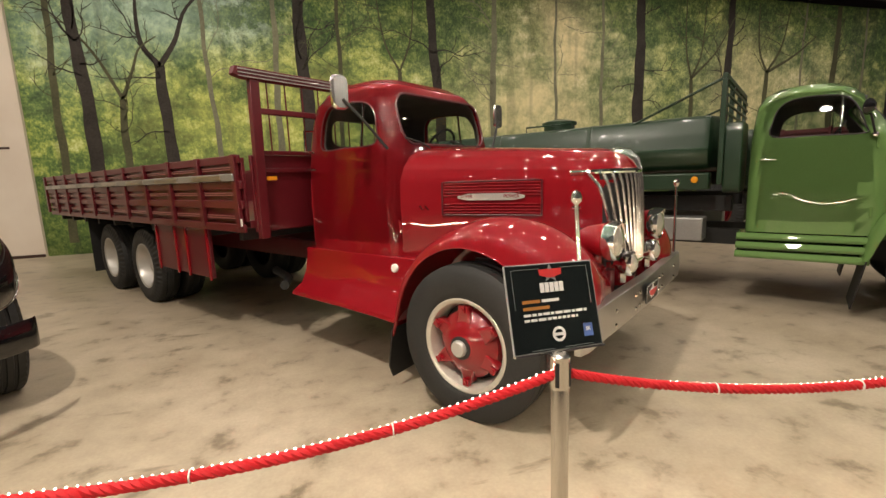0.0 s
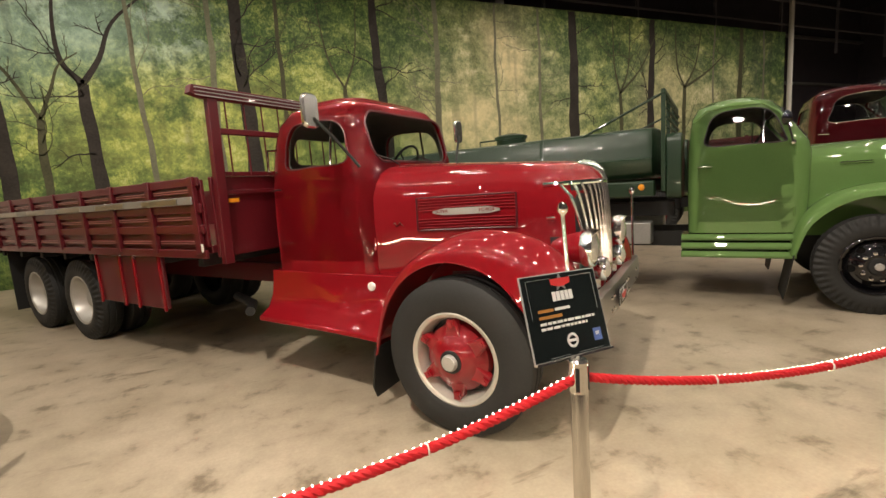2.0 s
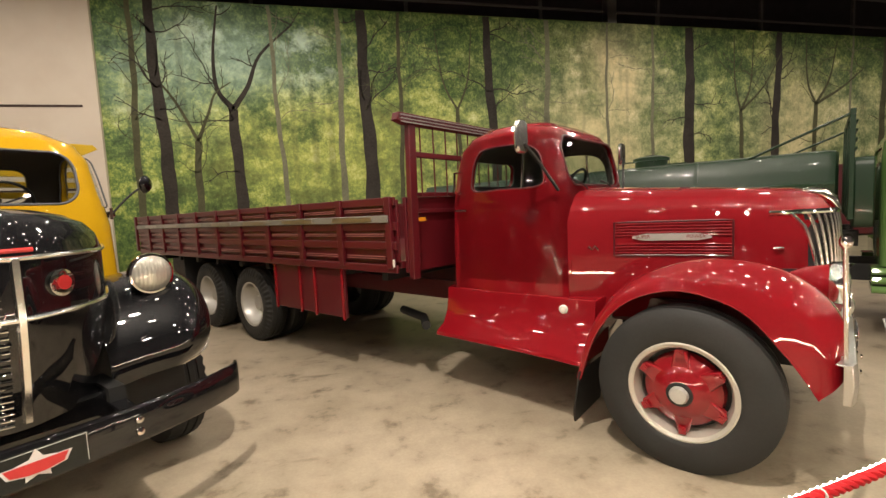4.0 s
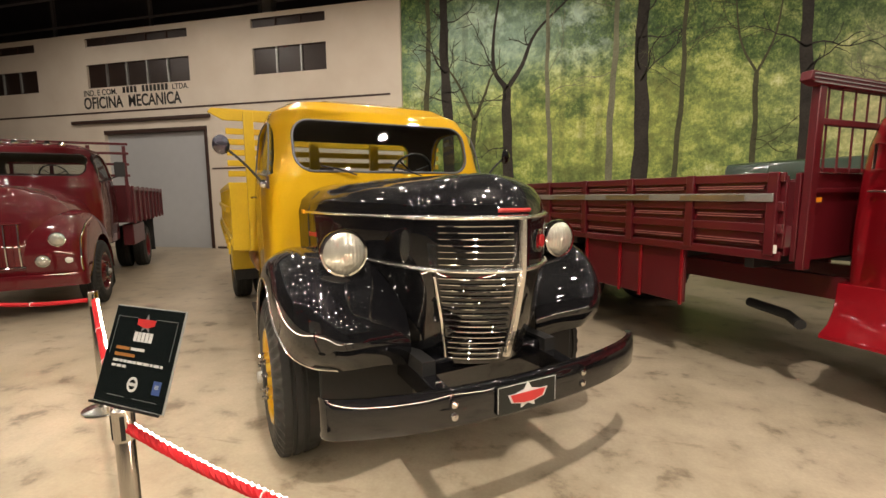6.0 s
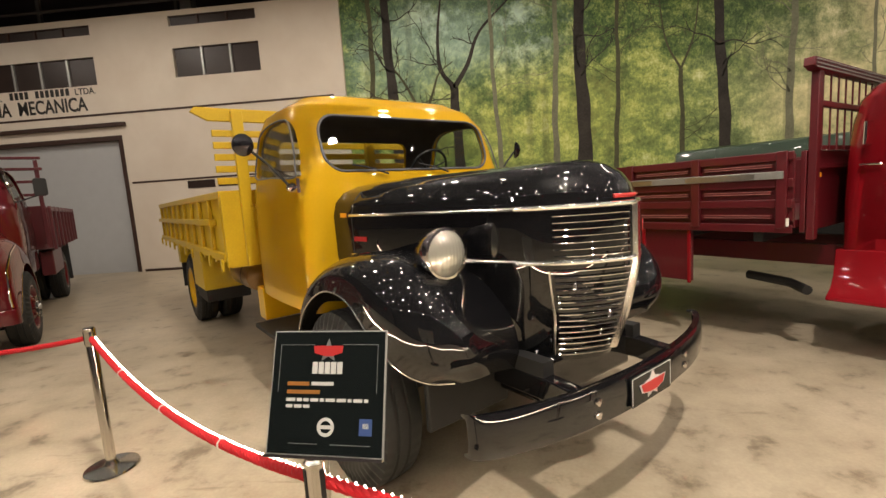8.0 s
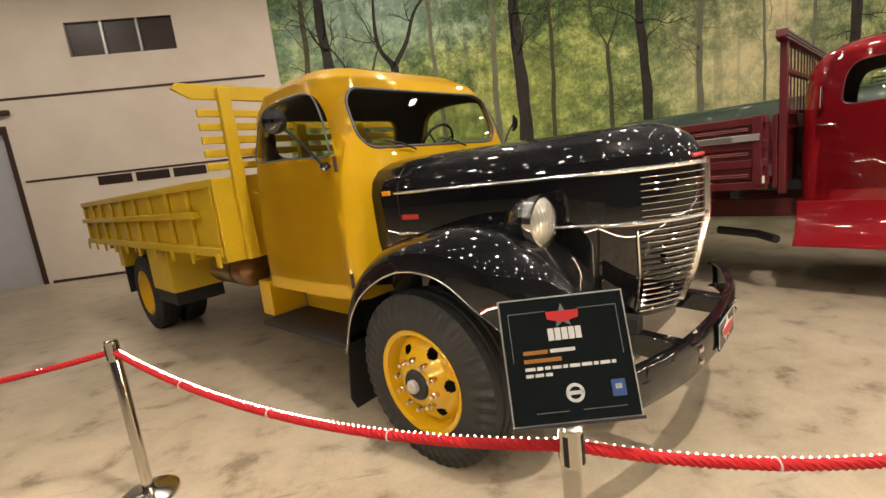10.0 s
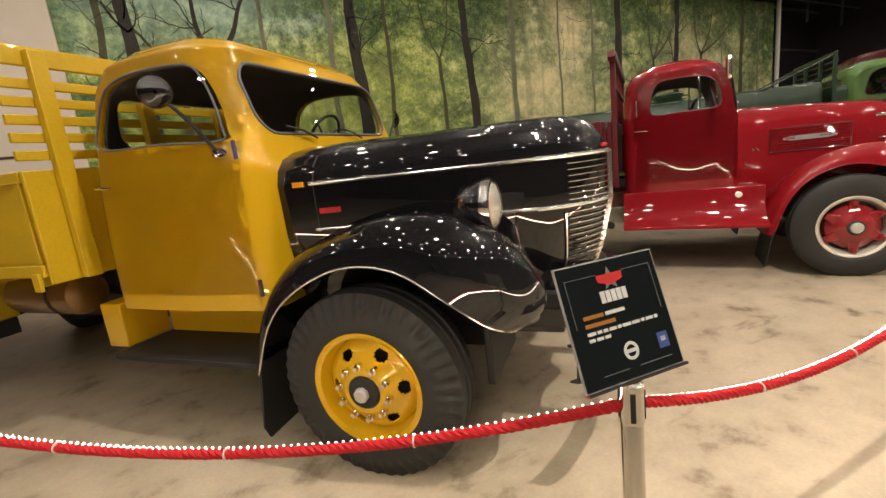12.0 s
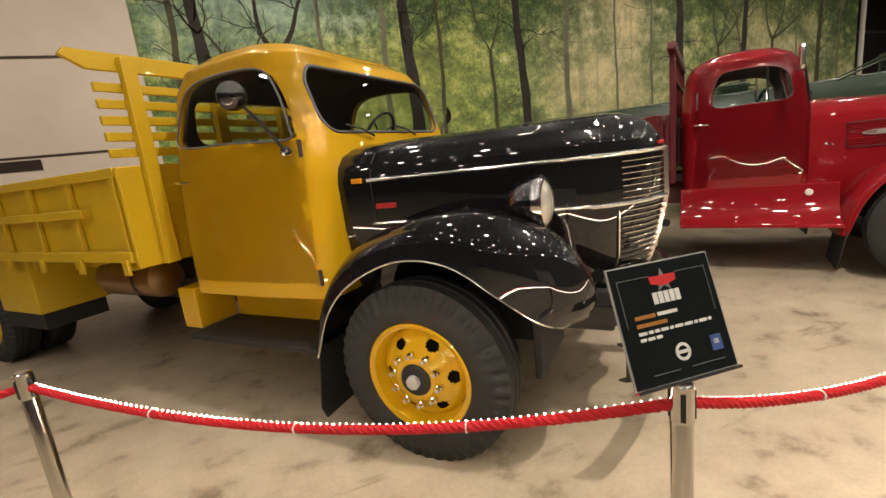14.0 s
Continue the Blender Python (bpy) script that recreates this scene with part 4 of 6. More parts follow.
    def corner(a, b):
        r, w = lerp_table([(q[0], q[4] * front, q[3]) for q in rows], b)
        over = max(abs(a) - (w - r), 0.0)
        return fx(b) - (r - math.sqrt(max(r * r - over * over, 0.0)))
    part("windscreen", prism(B(), rrect(-ww, ww, wz0, wz1, wr, 6, 8), lambda a, b, d: (corner(a, b) - 0.02 - d, a, b), 0.0, 0.006), GLASS, truck, "clear windscreen glass").visible_shadow = False
    part("windscreen_seal", tube(B(), [(corner(a, b) - 0.002, a, b) for a, b in rrect(-ww, ww, wz0, wz1, wr, 6, 8)], 0.011, 6, True), spec["seal"], truck, "rubber windscreen seal")
    bx = lambda z: lerp_table([(r[0], r[1]) for r in rows], z)[0]
    part("rear_glass", prism(B(), rear, lambda a, b, d: (bx(b) + 0.015 + d, a, b), 0.0, 0.005), GLASS, truck, "clear rear window glass").visible_shadow = False
    # inside
    zf = table[0][0]
    sw = table[0][3] - 0.16
    part("seat_bench", box(B(), table[0][1] + 0.10, xm + 0.12, -sw, sw, zf + 0.06, zf + 0.52), SEAT, truck, bevel=0.05)
    part("seat_back", box(B(), table[0][1] + 0.08, table[0][1] + 0.24, -sw, sw, zf + 0.50, wz0 + 0.02), SEAT, truck, bevel=0.05)
    part("dashboard", box(B(), table[0][2] - 0.34, table[0][2] - 0.06, -sw, sw, wz0 - 0.26, wz0 - 0.06), SEAT, truck, bevel=0.04)
    cx, cz = table[0][2] - 0.42, wz0 + 0.02
    ring = [(cx + 0.20 * math.sin(q) * 0.5, 0.38 + 0.20 * math.cos(q), cz + 0.20 * math.sin(q) * 0.86) for q in [2 * math.pi * k / 28 for k in range(28)]]
    part("steering_wheel", tube(B(), ring, 0.013, 6, True), UNDER, truck)
    part("steering_column", cyl(B(), (cx, 0.38, cz), (cx + 0.3, 0.38, cz - 0.5), 0.02, seg=8), UNDER, truck)
    for k in range(3):
        a = ring[k * 9 + 2]
        part("wheel_spoke", cyl(B(), (cx, 0.38, cz), a, 0.008, seg=6), UNDER, truck)
    # wipers
    for s in (-1, 1):
        p0 = (fx(wz0 - 0.02) + 0.025, s * 0.30, wz0 - 0.03)
        p1 = (fx(wz0 + 0.03) + 0.025, s * 0.30 - 0.30, wz0 + 0.045)
        part("wiper", tube(B(), [p0, ((p0[0] + p1[0]) / 2 + 0.01, (p0[1] + p1[1]) / 2, (p0[2] + p1[2]) / 2 + 0.01), p1], 0.007, 6), UNDER, truck)
    return fx


def side_width(table, z):
    return lerp_table([(r[0], r[3]) for r in spline_rows(table, 4)], z)[0]


def plan_loop(wtab, nose, shrink, back, n=40):
    """A bonnet's outline seen from above: back edge, sides, rounded nose."""
    xs = []
    top = wtab[-1][0]
    for i in range(n + 1):
        k = i / n
        xs.append(back + (top - back) * (1 - (1 - k) ** 1.9))
    right = []
    for x in xs:
        w = lerp_table(wtab, x)[0] * shrink
        f = (x - back) / (top - back)
        right.append((x + nose * f ** 2, -w))
    return right + [(x, -y) for x, y in reversed(right[:-1])]


def smooth_w(wtab, n=6):
    P = spline([(a, b, 0) for a, b in wtab], n)
    return [(q.x, max(q.y, 0.0)) for q in P]


def bonnet(truck, spec, name="bonnet"):
    wt = smooth_w(spec["bonnet_w"])
    rings = []
    for z, shrink, nose in spec["bonnet_z"]:
        drop = spec.get("bonnet_fall", 0.0) * max(0.0, (z - 1.4) / 0.4)
        rings.append([(a, b, z - drop * (a + 0.1)) for a, b in plan_loop(wt, nose, shrink, spec["bonnet_back"])])
    # between given heights, fill in smoothly
    fine = []
    for a, b in zip(rings, rings[1:]):
        for k in range(3):
            t = k / 3
            fine.append([tuple(Vector(p).lerp(Vector(q), t)) for p, q in zip(a, b)])
    fine.append(rings[-1])
    return part(name, skin(B(), fine), spec["bonnet_paint"], truck)


def nose_line(spec, z, y0, y1, off=0.012, n=24):
    """Points that follow the bonnet's outline at height z from y0 to y1 (across the nose)."""
    wt = smooth_w(spec["bonnet_w"])
    nose, shrink = lerp_table([(r[0], r[2], r[1]) for r in spec["bonnet_z"]], z)
    loop = plan_loop(wt, nose, shrink, spec["bonnet_back"], 120)
    pts = [(a, b) for a, b in loop if a > -0.2]
    pts.sort(key=lambda q: q[1])
    ys = [q[1] for q in pts]
    out = []
    for i in range(n + 1):
        y = y0 + (y1 - y0) * i / n
        x = float(np.interp(y, ys, [q[0] for q in pts]))
        out.append((x + off, y, z))
    return out


def side_line(spec, z, x0, x1, s, off=0.008, n=16):
    wt = smooth_w(spec["bonnet_w"])
    nose, shrink = lerp_table([(r[0], r[2], r[1]) for r in spec["bonnet_z"]], z)
    out = []
    for i in range(n + 1):
        x = x0 + (x1 - x0) * i / n
        out.append((x, s * (lerp_table(wt, x)[0] * shrink + off), z))
    return out


def wing_bm(L, C, I, yL=-1.15, yC=-0.93, yI=-0.45):
    """A front wing: arched lip, crown and inner edge, each a row of (x, z)."""
    n = 5
    row = lambda pts, y: spline([(p[0], p[2] if len(p) > 2 else y, p[1]) for p in pts], n)
    l3, c3, i3 = row(L, yL), row(C, yC), row(I, yI)
    rings = []
    for a, b, c in zip(l3, c3, i3):
        o = a.lerp(b, 0.55)
        o.y = a.y + (b.y - a.y) * 0.12
        o2 = a.lerp(b, 0.88)
        o2.y = a.y + (b.y - a.y) * 0.5
        rings.append(spline([a, o, o2, b, b.lerp(c, 0.5) + Vector((0, 0, 0.01)), c], 4))
    bm = skin(B(), rings, closed=False, cap=False)
    return bm, l3


def wings(truck, spec):
    for s in (-1, 1):
        bm, lip = wing_bm(*spec["wing"])
        bmesh.ops.solidify(bm, geom=bm.faces[:], thickness=0.014)
        if s > 0:
            flip(bm)
        ob = part("front_wing", bm, spec["wing_paint"], truck)
        bmesh_lip = tube(B(), [(p.x, -s * -1 * abs(p.y) if s > 0 else p.y, p.z) for p in lip], 0.0055, 6)
        part("wing_edge", bmesh_lip, spec["wing_lip"], ob)
        fx, fz = spec["wing"][0][0]
        bm = B()
        prism(bm, [(-1.13, fz + 0.06), (-0.62, fz + 0.06), (-0.60, 0.12), (-1.08, 0.10), (-1.13, 0.2)], lambda a, b, d: (fx + d - (fz - b) * 0.16, a, b), -0.012, 0.0)
        part("mud_flap", bm if s < 0 else flip(bm), UNDER, ob, "black rubber mud flap")
        # inner arch closes the engine bay
        yi = spec.get("arch", 0.56)
        bm = box(B(), -0.62, 0.62, -yi - 0.04, -yi, 0.55, 1.22)
        part("inner_arch", bm if s < 0 else flip(bm), UNDER, ob)


def headlamp(truck, x, y, z, r, back, name="headlamp", stem=0.0, deep=0.22, bezel=0.0):
    bowl = part(name, lathe(B(), [(0.02, -deep), (r * 0.45, -deep * 0.92), (r * 0.80, -deep * 0.6), (r * 0.97, -deep * 0.22), (r, 0.0)], axis=(1, 0, 0), seg=32), back, truck)
    bowl.location = (x, y, z)
    part("rim", lathe(B(), [(r * 0.93, 0.02), (r * 1.02, 0.018), (r * 1.06, 0.0), (r * 1.03, -0.03), (r * 0.97, -0.03)], axis=(1, 0, 0), seg=32), CHROME, bowl, "chrome lamp rim")
    part("lens", lathe(B(), [(r * 0.95, 0.012), (r * 0.75, 0.035), (r * 0.4, 0.050), (0.001, 0.055)], axis=(1, 0, 0), seg=32), LENS, bowl, "ribbed glass lens")
    if bezel:
        part("bezel", lathe(B(), [(r * 1.02, -0.05), (r * 1.12, -0.03), (r * 1.13, 0.01), (r * 1.05, 0.03), (r * 0.97, 0.02)], axis=(1, 0, 0), seg=36), CHROME, bowl, "thick chrome bezel")
        part("visor", skin(B(), [[(0.0, r * 1.10 * math.sin(q), r * 1.10 * math.cos(q)), (bezel * math.cos(q) ** 2, r * 1.08 * math.sin(q), r * 1.06 * math.cos(q)), (bezel * math.cos(q) ** 2, r * 1.04 * math.sin(q), r * 1.02 * math.cos(q)), (0.0, r * 1.04 * math.sin(q), r * 1.04 * math.cos(q))] for q in [radians(-65 + 13 * k) for k in range(11)]]), CHROME, bowl, "chrome lamp visor")
    if stem:
        part("stem", tube(B(), [(-deep * 0.4, 0, -r * 0.8), (-deep * 0.4, 0, -r - stem)], 0.028, 8), back if back is not CHROME else CHROME, bowl)
    return bowl


def round_mirror(truck, base, head, r, face):
    arm = part("mirror_arm", tube(B(), spline([base, Vector(base).lerp(Vector(head), 0.5) + Vector((0, 0, 0.02)), head], 5), 0.010, 8), UNDER, truck, "black mirror arm")
    ob = part("mirror", lathe(B(), [(0.01, -0.05), (r * 0.6, -0.04), (r * 0.95, -0.012), (r, 0.0), (r * 0.93, 0.008), (0.001, 0.010)], axis=face, seg=28), BLACK, arm, "round black mirror")
    ob.location = head
    part("arm_foot", lathe(B(), [(0.03, -0.03), (0.035, 0.0), (0.02, 0.03), (0.001, 0.035)], centre=base, axis=(0, -1 if base[1] < 0 else 1, 0), seg=14), CHROME, arm)


def chassis(truck, x0, x1, z=0.72, paint=UNDER):
    for s in (-1, 1):
        part("frame_rail", box(B(), x0, x1, s * 0.42 - 0.04, s * 0.42 + 0.04, z - 0.1, z + 0.1), paint, truck)
    for x in (0.0,):
        part("axle", cyl(B(), (x, -0.95, 0.48), (x, 0.95, 0.48), 0.06, seg=10), UNDER, truck)


def board(truck, name, x0, x1, y0, y1, z0, z1, mat, label="", bevel=0.006):
    return part(name, box(B(), x0, x1, y0, y1, z0, z1), mat, truck, label, bevel)


# ---------------------------------------------------------------- red truck
A_SPEC = dict(
    paint=RED, bonnet_paint=RED, wing_paint=RED, wing_lip=RED, seal=RED_DULL, front_round=0.8, bonnet_fall=0.07, arch=0.31,
    cab=[(0.96, -2.15, -0.93, 0.745, 0.12), (1.40, -2.16, -0.93, 0.755, 0.15), (1.74, -2.16, -0.93, 0.75, 0.18), (1.86, -2.16, -0.945, 0.74, 0.20), (2.06, -2.15, -0.975, 0.72, 0.22),
         (2.26, -2.12, -1.01, 0.685, 0.24), (2.38, -2.05, -1.09, 0.62, 0.26), (2.455, -1.93, -1.21, 0.50, 0.24), (2.495, -1.78, -1.36, 0.34, 0.16), (2.505, -1.65, -1.48, 0.15, 0.05)],
    side_window=[(-1.81, 1.88), (-1.5, 1.88), (-1.15, 1.89), (-1.12, 2.02), (-1.17, 2.17), (-1.32, 2.25), (-1.68, 2.26), (-1.80, 2.19), (-1.84, 2.02)],
    shield=(1.885, 2.31, 0.60, 0.14), rear_window=(1.95, 2.2, 0.42), door=(-2.03, -0.90, 0.975, 2.36), handle=(-2.0, 1.71), hinges=(1.22,), quarter=-1.33,
    bonnet_back=-0.97,
    bonnet_w=[(-0.97, 0.70), (-0.78, 0.61), (-0.48, 0.50), (-0.2, 0.42), (0.04, 0.375), (0.35, 0.355), (0.55, 0.325), (0.68, 0.20), (0.735, 0.08), (0.745, 0.0)],
    bonnet_z=[(0.80, 0.96, -0.03), (1.0, 1.0, 0.0), (1.40, 1.0, -0.01), (1.56, 0.985, -0.02), (1.66, 0.93, -0.05), (1.73, 0.82, -0.09), (1.775, 0.62, -0.15), (1.80, 0.38, -0.22), (1.808, 0.14, -0.28)],
    wing=([(-0.67, 0.45), (-0.54, 0.82), (-0.33, 1.06), (-0.02, 1.16), (0.30, 1.07), (0.50, 0.86), (0.60, 0.72), (0.66, 0.62)],
          [(-0.74, 0.45), (-0.62, 0.86), (-0.38, 1.16), (0.0, 1.32), (0.36, 1.32), (0.62, 1.20), (0.76, 1.00), (0.78, 0.74)],
          [(-0.80, 0.48), (-0.64, 0.80), (-0.36, 1.04), (0.0, 1.14), (0.32, 1.12), (0.54, 1.02), (0.66, 0.88), (0.68, 0.70)], -1.12, -0.86, -0.30))


def truck_base(name, label, ox, oy, deg):
    return thing(name, label, "truck", "museum trucks", pose(ox, oy, 0, 0, 0, deg))


def red_truck():
    S = A_SPEC
    t = truck_base("flatbed_truck", "glossy red vintage flatbed truck with chrome grille", 2.378, 3.087, -53.5)
    cab(t, S)
    bonnet(t, S)
    wings(t, S)
    chassis(t, -9.2, 0.7, 0.86, RED_DULL)
    for s in (-1, 1):
        wheel(t, 0.0, s, "spider", RED, spin=8, lug=False)
        wheel(t, -5.5, s, "dish", SILVER, inner=True, y_out=1.17)
        wheel(t, -6.95, s, "dish", SILVER, inner=True, y_out=1.17)
        # flared skirt and step below the door
        bm = skin(B(), [[(x, -0.50, 0.97), (x, -0.775, 0.965), (x, -0.785, 0.88), (x, -0.81, 0.74), (x, -0.87 - k * 0.5, 0.63), (x, -0.98 - k, 0.565), (x, -0.99 - k, 0.53), (x, -0.50, 0.52)]
                        for x, k in ((-2.17, 0.0), (-1.9, 0.01), (-1.4, 0.03), (-0.9, 0.07), (-0.68, 0.10))])
        part("door_skirt", bm if s < 0 else flip(bm), RED, t, bevel=0.008)
        part("filler_cap", lathe(B(), [(0.036, 0.0), (0.036, 0.016), (0.028, 0.024), (0.001, 0.026)], centre=(-0.94, s * 0.785, 0.875), axis=(0, s, 0), seg=20), WHITE_P, t, "white round filler cap")
        # louvre panel on the bonnet side
        panel = part("louvre_panel", tube(B(), [p for p in side_line(S, 1.56, -0.61, 0.17, s)] + [p for p in reversed(side_line(S, 1.30, -0.61, 0.17, s))], 0.007, 6, True), RED_DULL, t)
        for k in range(11):
            if 4 <= k <= 5:
                continue
            part("louvre", tube(B(), side_line(S, 1.318 + k * 0.0225, -0.60, 0.16, s, 0.006), 0.0075, 6), RED, panel)
        # badge strip
        q = side_line(S, 1.44, -0.48, 0.04, s, 0.012, 12)
        ring = lambda p, h: [(p[0], p[1], p[2] - h), (p[0], p[1] + s * 0.006, p[2] - h), (p[0], p[1] + s * 0.006, p[2] + h), (p[0], p[1], p[2] + h)]
        bm = skin(B(), [ring(p, 0.008 + 0.018 * min(1, 3.2 * (1 - abs(i - 6) / 6.0))) for i, p in enumerate(q)])
        badge = part("badge", bm, SILVER, panel, "chrome nameplate")
        if s < 0:
            for word, xa in (("SUPER", -0.455), ("POWER", -0.12)):
                a, b = Vector(side_line(S, 1.432, xa, xa + 0.01, s, 0.0205, 1)[0]), Vector(side_line(S, 1.432, xa + 0.13, xa + 0.14, s, 0.0205, 1)[0])
                ang = math.degrees(math.atan2(b.y - a.y, b.x - a.x))
                bm = text_bm(word, 0.036, 0.001)
                moved(bm, Matrix.Translation(a) @ pose(0, 0, 0, 90, 0, ang))
                part("lettering", bm, RED, badge, "red raised letters")
        # cowl script, a small chrome flourish
        part("cowl_script", tube(B(), [(p[0], p[1], p[2] + 0.02 * math.sin(k * 1.9)) for k, p in enumerate(side_line(S, 1.36, -0.80, -0.72, s, 0.006, 6))], 0.005, 5), CHROME, t, "small chrome script")
        headlamp(t, 0.74, s * 0.52, 1.17, 0.115, RED, stem=0.10, deep=0.27, bezel=0.06)
        headlamp(t, 0.77, s * 0.30, 0.99, 0.075, CHROME, "fog_lamp", stem=0.06, deep=0.12, bezel=0.04)
        # marker rods on the bumper ends
        rod = part("marker_rod", cyl(B(), (0.76, s * 1.10, 0.85), (0.745, s * 1.16, 1.45), 0.011, 0.011, 10), CHROME, t, "chrome bumper marker rod")
        part("knob", lathe(B(), [(0.012, 0.0), (0.028, 0.02), (0.03, 0.04), (0.02, 0.065), (0.001, 0.075)], centre=(0.745, s * 1.16, 1.44), axis=(0, 0, 1), seg=14), CHROME, rod)
        part("bonnet_catch", tube(B(), side_line(S, 1.36, 0.40, 0.46, s, 0.02, 3), 0.010, 6), CHROME, t, "chrome bonnet catch")
    # grille: upright chrome bars bowed with the nose
    grille = part("grille_surround", tube(B(), nose_line(S, 1.60, -0.34, 0.34, 0.016) , 0.018, 8), CHROME, t, "chrome grille top")
    n = 17
    for k in range(n):
        f = -1 + 2 * k / (n - 1)
        pts = []
        for j in range(9):
            z = 0.98 + 0.61 * j / 8
            half = 0.235 + 0.095 * (j / 8)
            p = nose_line(S, z, f * half, f * half + 0.001, 0.014, 1)[0]
            pts.append(p)
        part("grille_bar", tube(B(), pts, 0.0125, 8), ALU_BRIGHT, grille)
    part("grille_foot", tube(B(), nose_line(S, 0.97, -0.25, 0.25, 0.016), 0.016, 8), CHROME, grille)
    part("grille_back", skin(B(), [nose_line(S, z, -0.30, 0.30, 0.004) + list(reversed(nose_line(S, z, -0.30, 0.30, 0.001))) for z in (0.98, 1.2, 1.4, 1.585)]), UNDER, grille)
    part("bonnet_mascot", tube(B(), [(0.50, 0, 1.735), (0.58, 0, 1.735), (0.65, 0, 1.715), (0.70, 0, 1.67), (0.735, 0, 1.60)], [0.012, 0.034, 0.040, 0.036, 0.020], 12), CHROME, t, "chrome bonnet ornament")
    # bumper with plate
    bm = skin(B(), [[(x, y, 0.64), (x + 0.035, y, 0.64), (x + 0.045, y, 0.74), (x + 0.035, y, 0.85), (x - 0.03, y, 0.855), (x - 0.03, y, 0.845), (x, y, 0.84)] for x, y in ((0.75, -1.18), (0.77, -1.10), (0.79, 0), (0.77, 1.10), (0.75, 1.18))])
    bumper = part("bumper", bm, ALU, t, "brushed aluminium bumper", bevel=0.004)
    for y in (-0.75, -0.35, -0.26, 0.26, 0.35, 0.75):
        for z in (0.70, 0.79):
            part("bolt", lathe(B(), [(0.014, 0.0), (0.012, 0.008), (0.001, 0.012)], centre=(0.832, y, z), axis=(1, 0, 0), seg=10), CHROME, bumper)
    emblem_plate(bumper, 0.842, 0.0, 0.745, 1.15)
    # mirrors
    for s in (-1, 1):
        arm = part("mirror_arm", tube(B(), [(-0.97, s * 0.77, 1.84), (-1.03, s * 0.95, 2.05), (-1.08, s * 1.10, 2.20)], 0.012, 8), UNDER, t, "black mirror arm")
        bm = prism(B(), rrect(-0.075, 0.075, -0.125, 0.125, 0.05, 5), lambda a, b, d: (-1.09 + d, s * 1.11 + a, 2.25 + b), -0.03, 0.012)
        part("mirror", bm, ALU_BRIGHT, arm, "chrome rectangular mirror", bevel=0.012)
    # handle rail at the cab's back edge
    for s in (-1, 1):
        part("grab_rail", tube(B(), [(-1.97, s * 0.74, 1.87), (-1.99, s * 0.83, 1.88), (-1.99, s * 0.82, 2.06), (-1.97, s * 0.70, 2.07)], 0.012, 8), CHROME, t, "chrome grab rail")
    # bed
    X0, X1, Y = -9.65, -2.32, 1.28
    board(t, "bed_floor", X0, X1, -Y + 0.03, Y - 0.03, 1.20, 1.27, RED_DULL)
    for k in range(10):
        x = X1 - 0.3 - k * 0.76
        board(t, "cross_beam", x - 0.04, x + 0.04, -1.2, 1.2, 1.06, 1.20, UNDER)
    for s in (-1, 1):
        y0 = s * Y
        lo, hi = (min(y0, y0 - s * 0.03), max(y0, y0 - s * 0.03))
        sidep = board(t, "side_board", X0, X1, lo, hi, 1.26, 1.84, RED_DULL, "", 0.006)
        for z in (1.16, 1.38, 1.56, 1.79):
            a, b = sorted((y0 + s * 0.004, y0 + s * 0.032))
            board(sidep, "side_rail", X0, X1, a, b, z, z + 0.075, RED_DULL)
        for k in range(11):
            x = X1 - 0.08 - k * 0.735
            a, b = sorted((y0 + s * 0.006, y0 + s * 0.05))
            board(sidep, "stake", x - 0.04, x + 0.04, a, b, 1.20, 1.87, RED_DULL)
            if k < 10:
                a, b = sorted((y0 + s * 0.006, y0 + s * 0.022))
                for z in (1.285, 1.50, 1.735):
                    lip = board(sidep, "plank_lip", x - 0.66, x - 0.08, a, b, z, z + 0.030, RED_DULL, "", 0.003)
                    # two thin pale strips paint the highlight on each moulding
                    a2, b2 = sorted((y0 + s * 0.023, y0 + s * 0.026))
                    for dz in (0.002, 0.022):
                        board(t, "glint_line", x - 0.655, x - 0.085, a2, b2, z + dz, z + dz + 0.006, RED_GLINT, "pale painted highlight line on the moulding", 0.0).parent = lip
        a, b = sorted((y0 + s * 0.052, y0 + s * 0.066))
        strip = board(t, "reflector_strip", X0 + 0.05, X1 - 0.06, a, b, 1.635, 1.70, STEEL, "dull silver strip along the side board", 0.003)
        a, b = sorted((y0 + s * 0.067, y0 + s * 0.070))
        for k in range(7):
            x = X1 - 0.9 - k * 0.98
            board(strip, "reflector", x, x + 0.62, a, b, 1.645, 1.69, ALU, "", 0.0)
        # tool box panel ahead of the rear wheels
        a, b = sorted((y0 - s * 0.06, y0 - s * 0.02))
        panel = board(t, "side_panel", -4.62, -3.20, a, b, 0.62, 1.18, RED_DULL, "", 0.01)
        for x in (-4.60, -4.05, -3.75, -3.24):
            a, b = sorted((y0 - s * 0.022, y0 + s * 0.002))
            board(panel, "panel_rib", x, x + 0.035, a, b, 0.60, 1.19, RED)
        a, b = sorted((s * 0.65, s * 1.22))
        board(t, "rear_flap", -7.72, -7.70, a, b, 0.22, 1.16, UNDER)
        board(t, "front_flap", -4.68, -4.66, a, b, 0.62, 1.16, RED_DULL)
    board(t, "tail_board", X0 - 0.035, X0 - 0.002, -Y, Y, 1.24, 1.86, RED_DULL)
    # headboard with rack
    hx = -2.30
    head = board(t, "headboard", hx, hx + 0.04, -1.22, 1.22, 1.16, 1.86, RED_DULL)
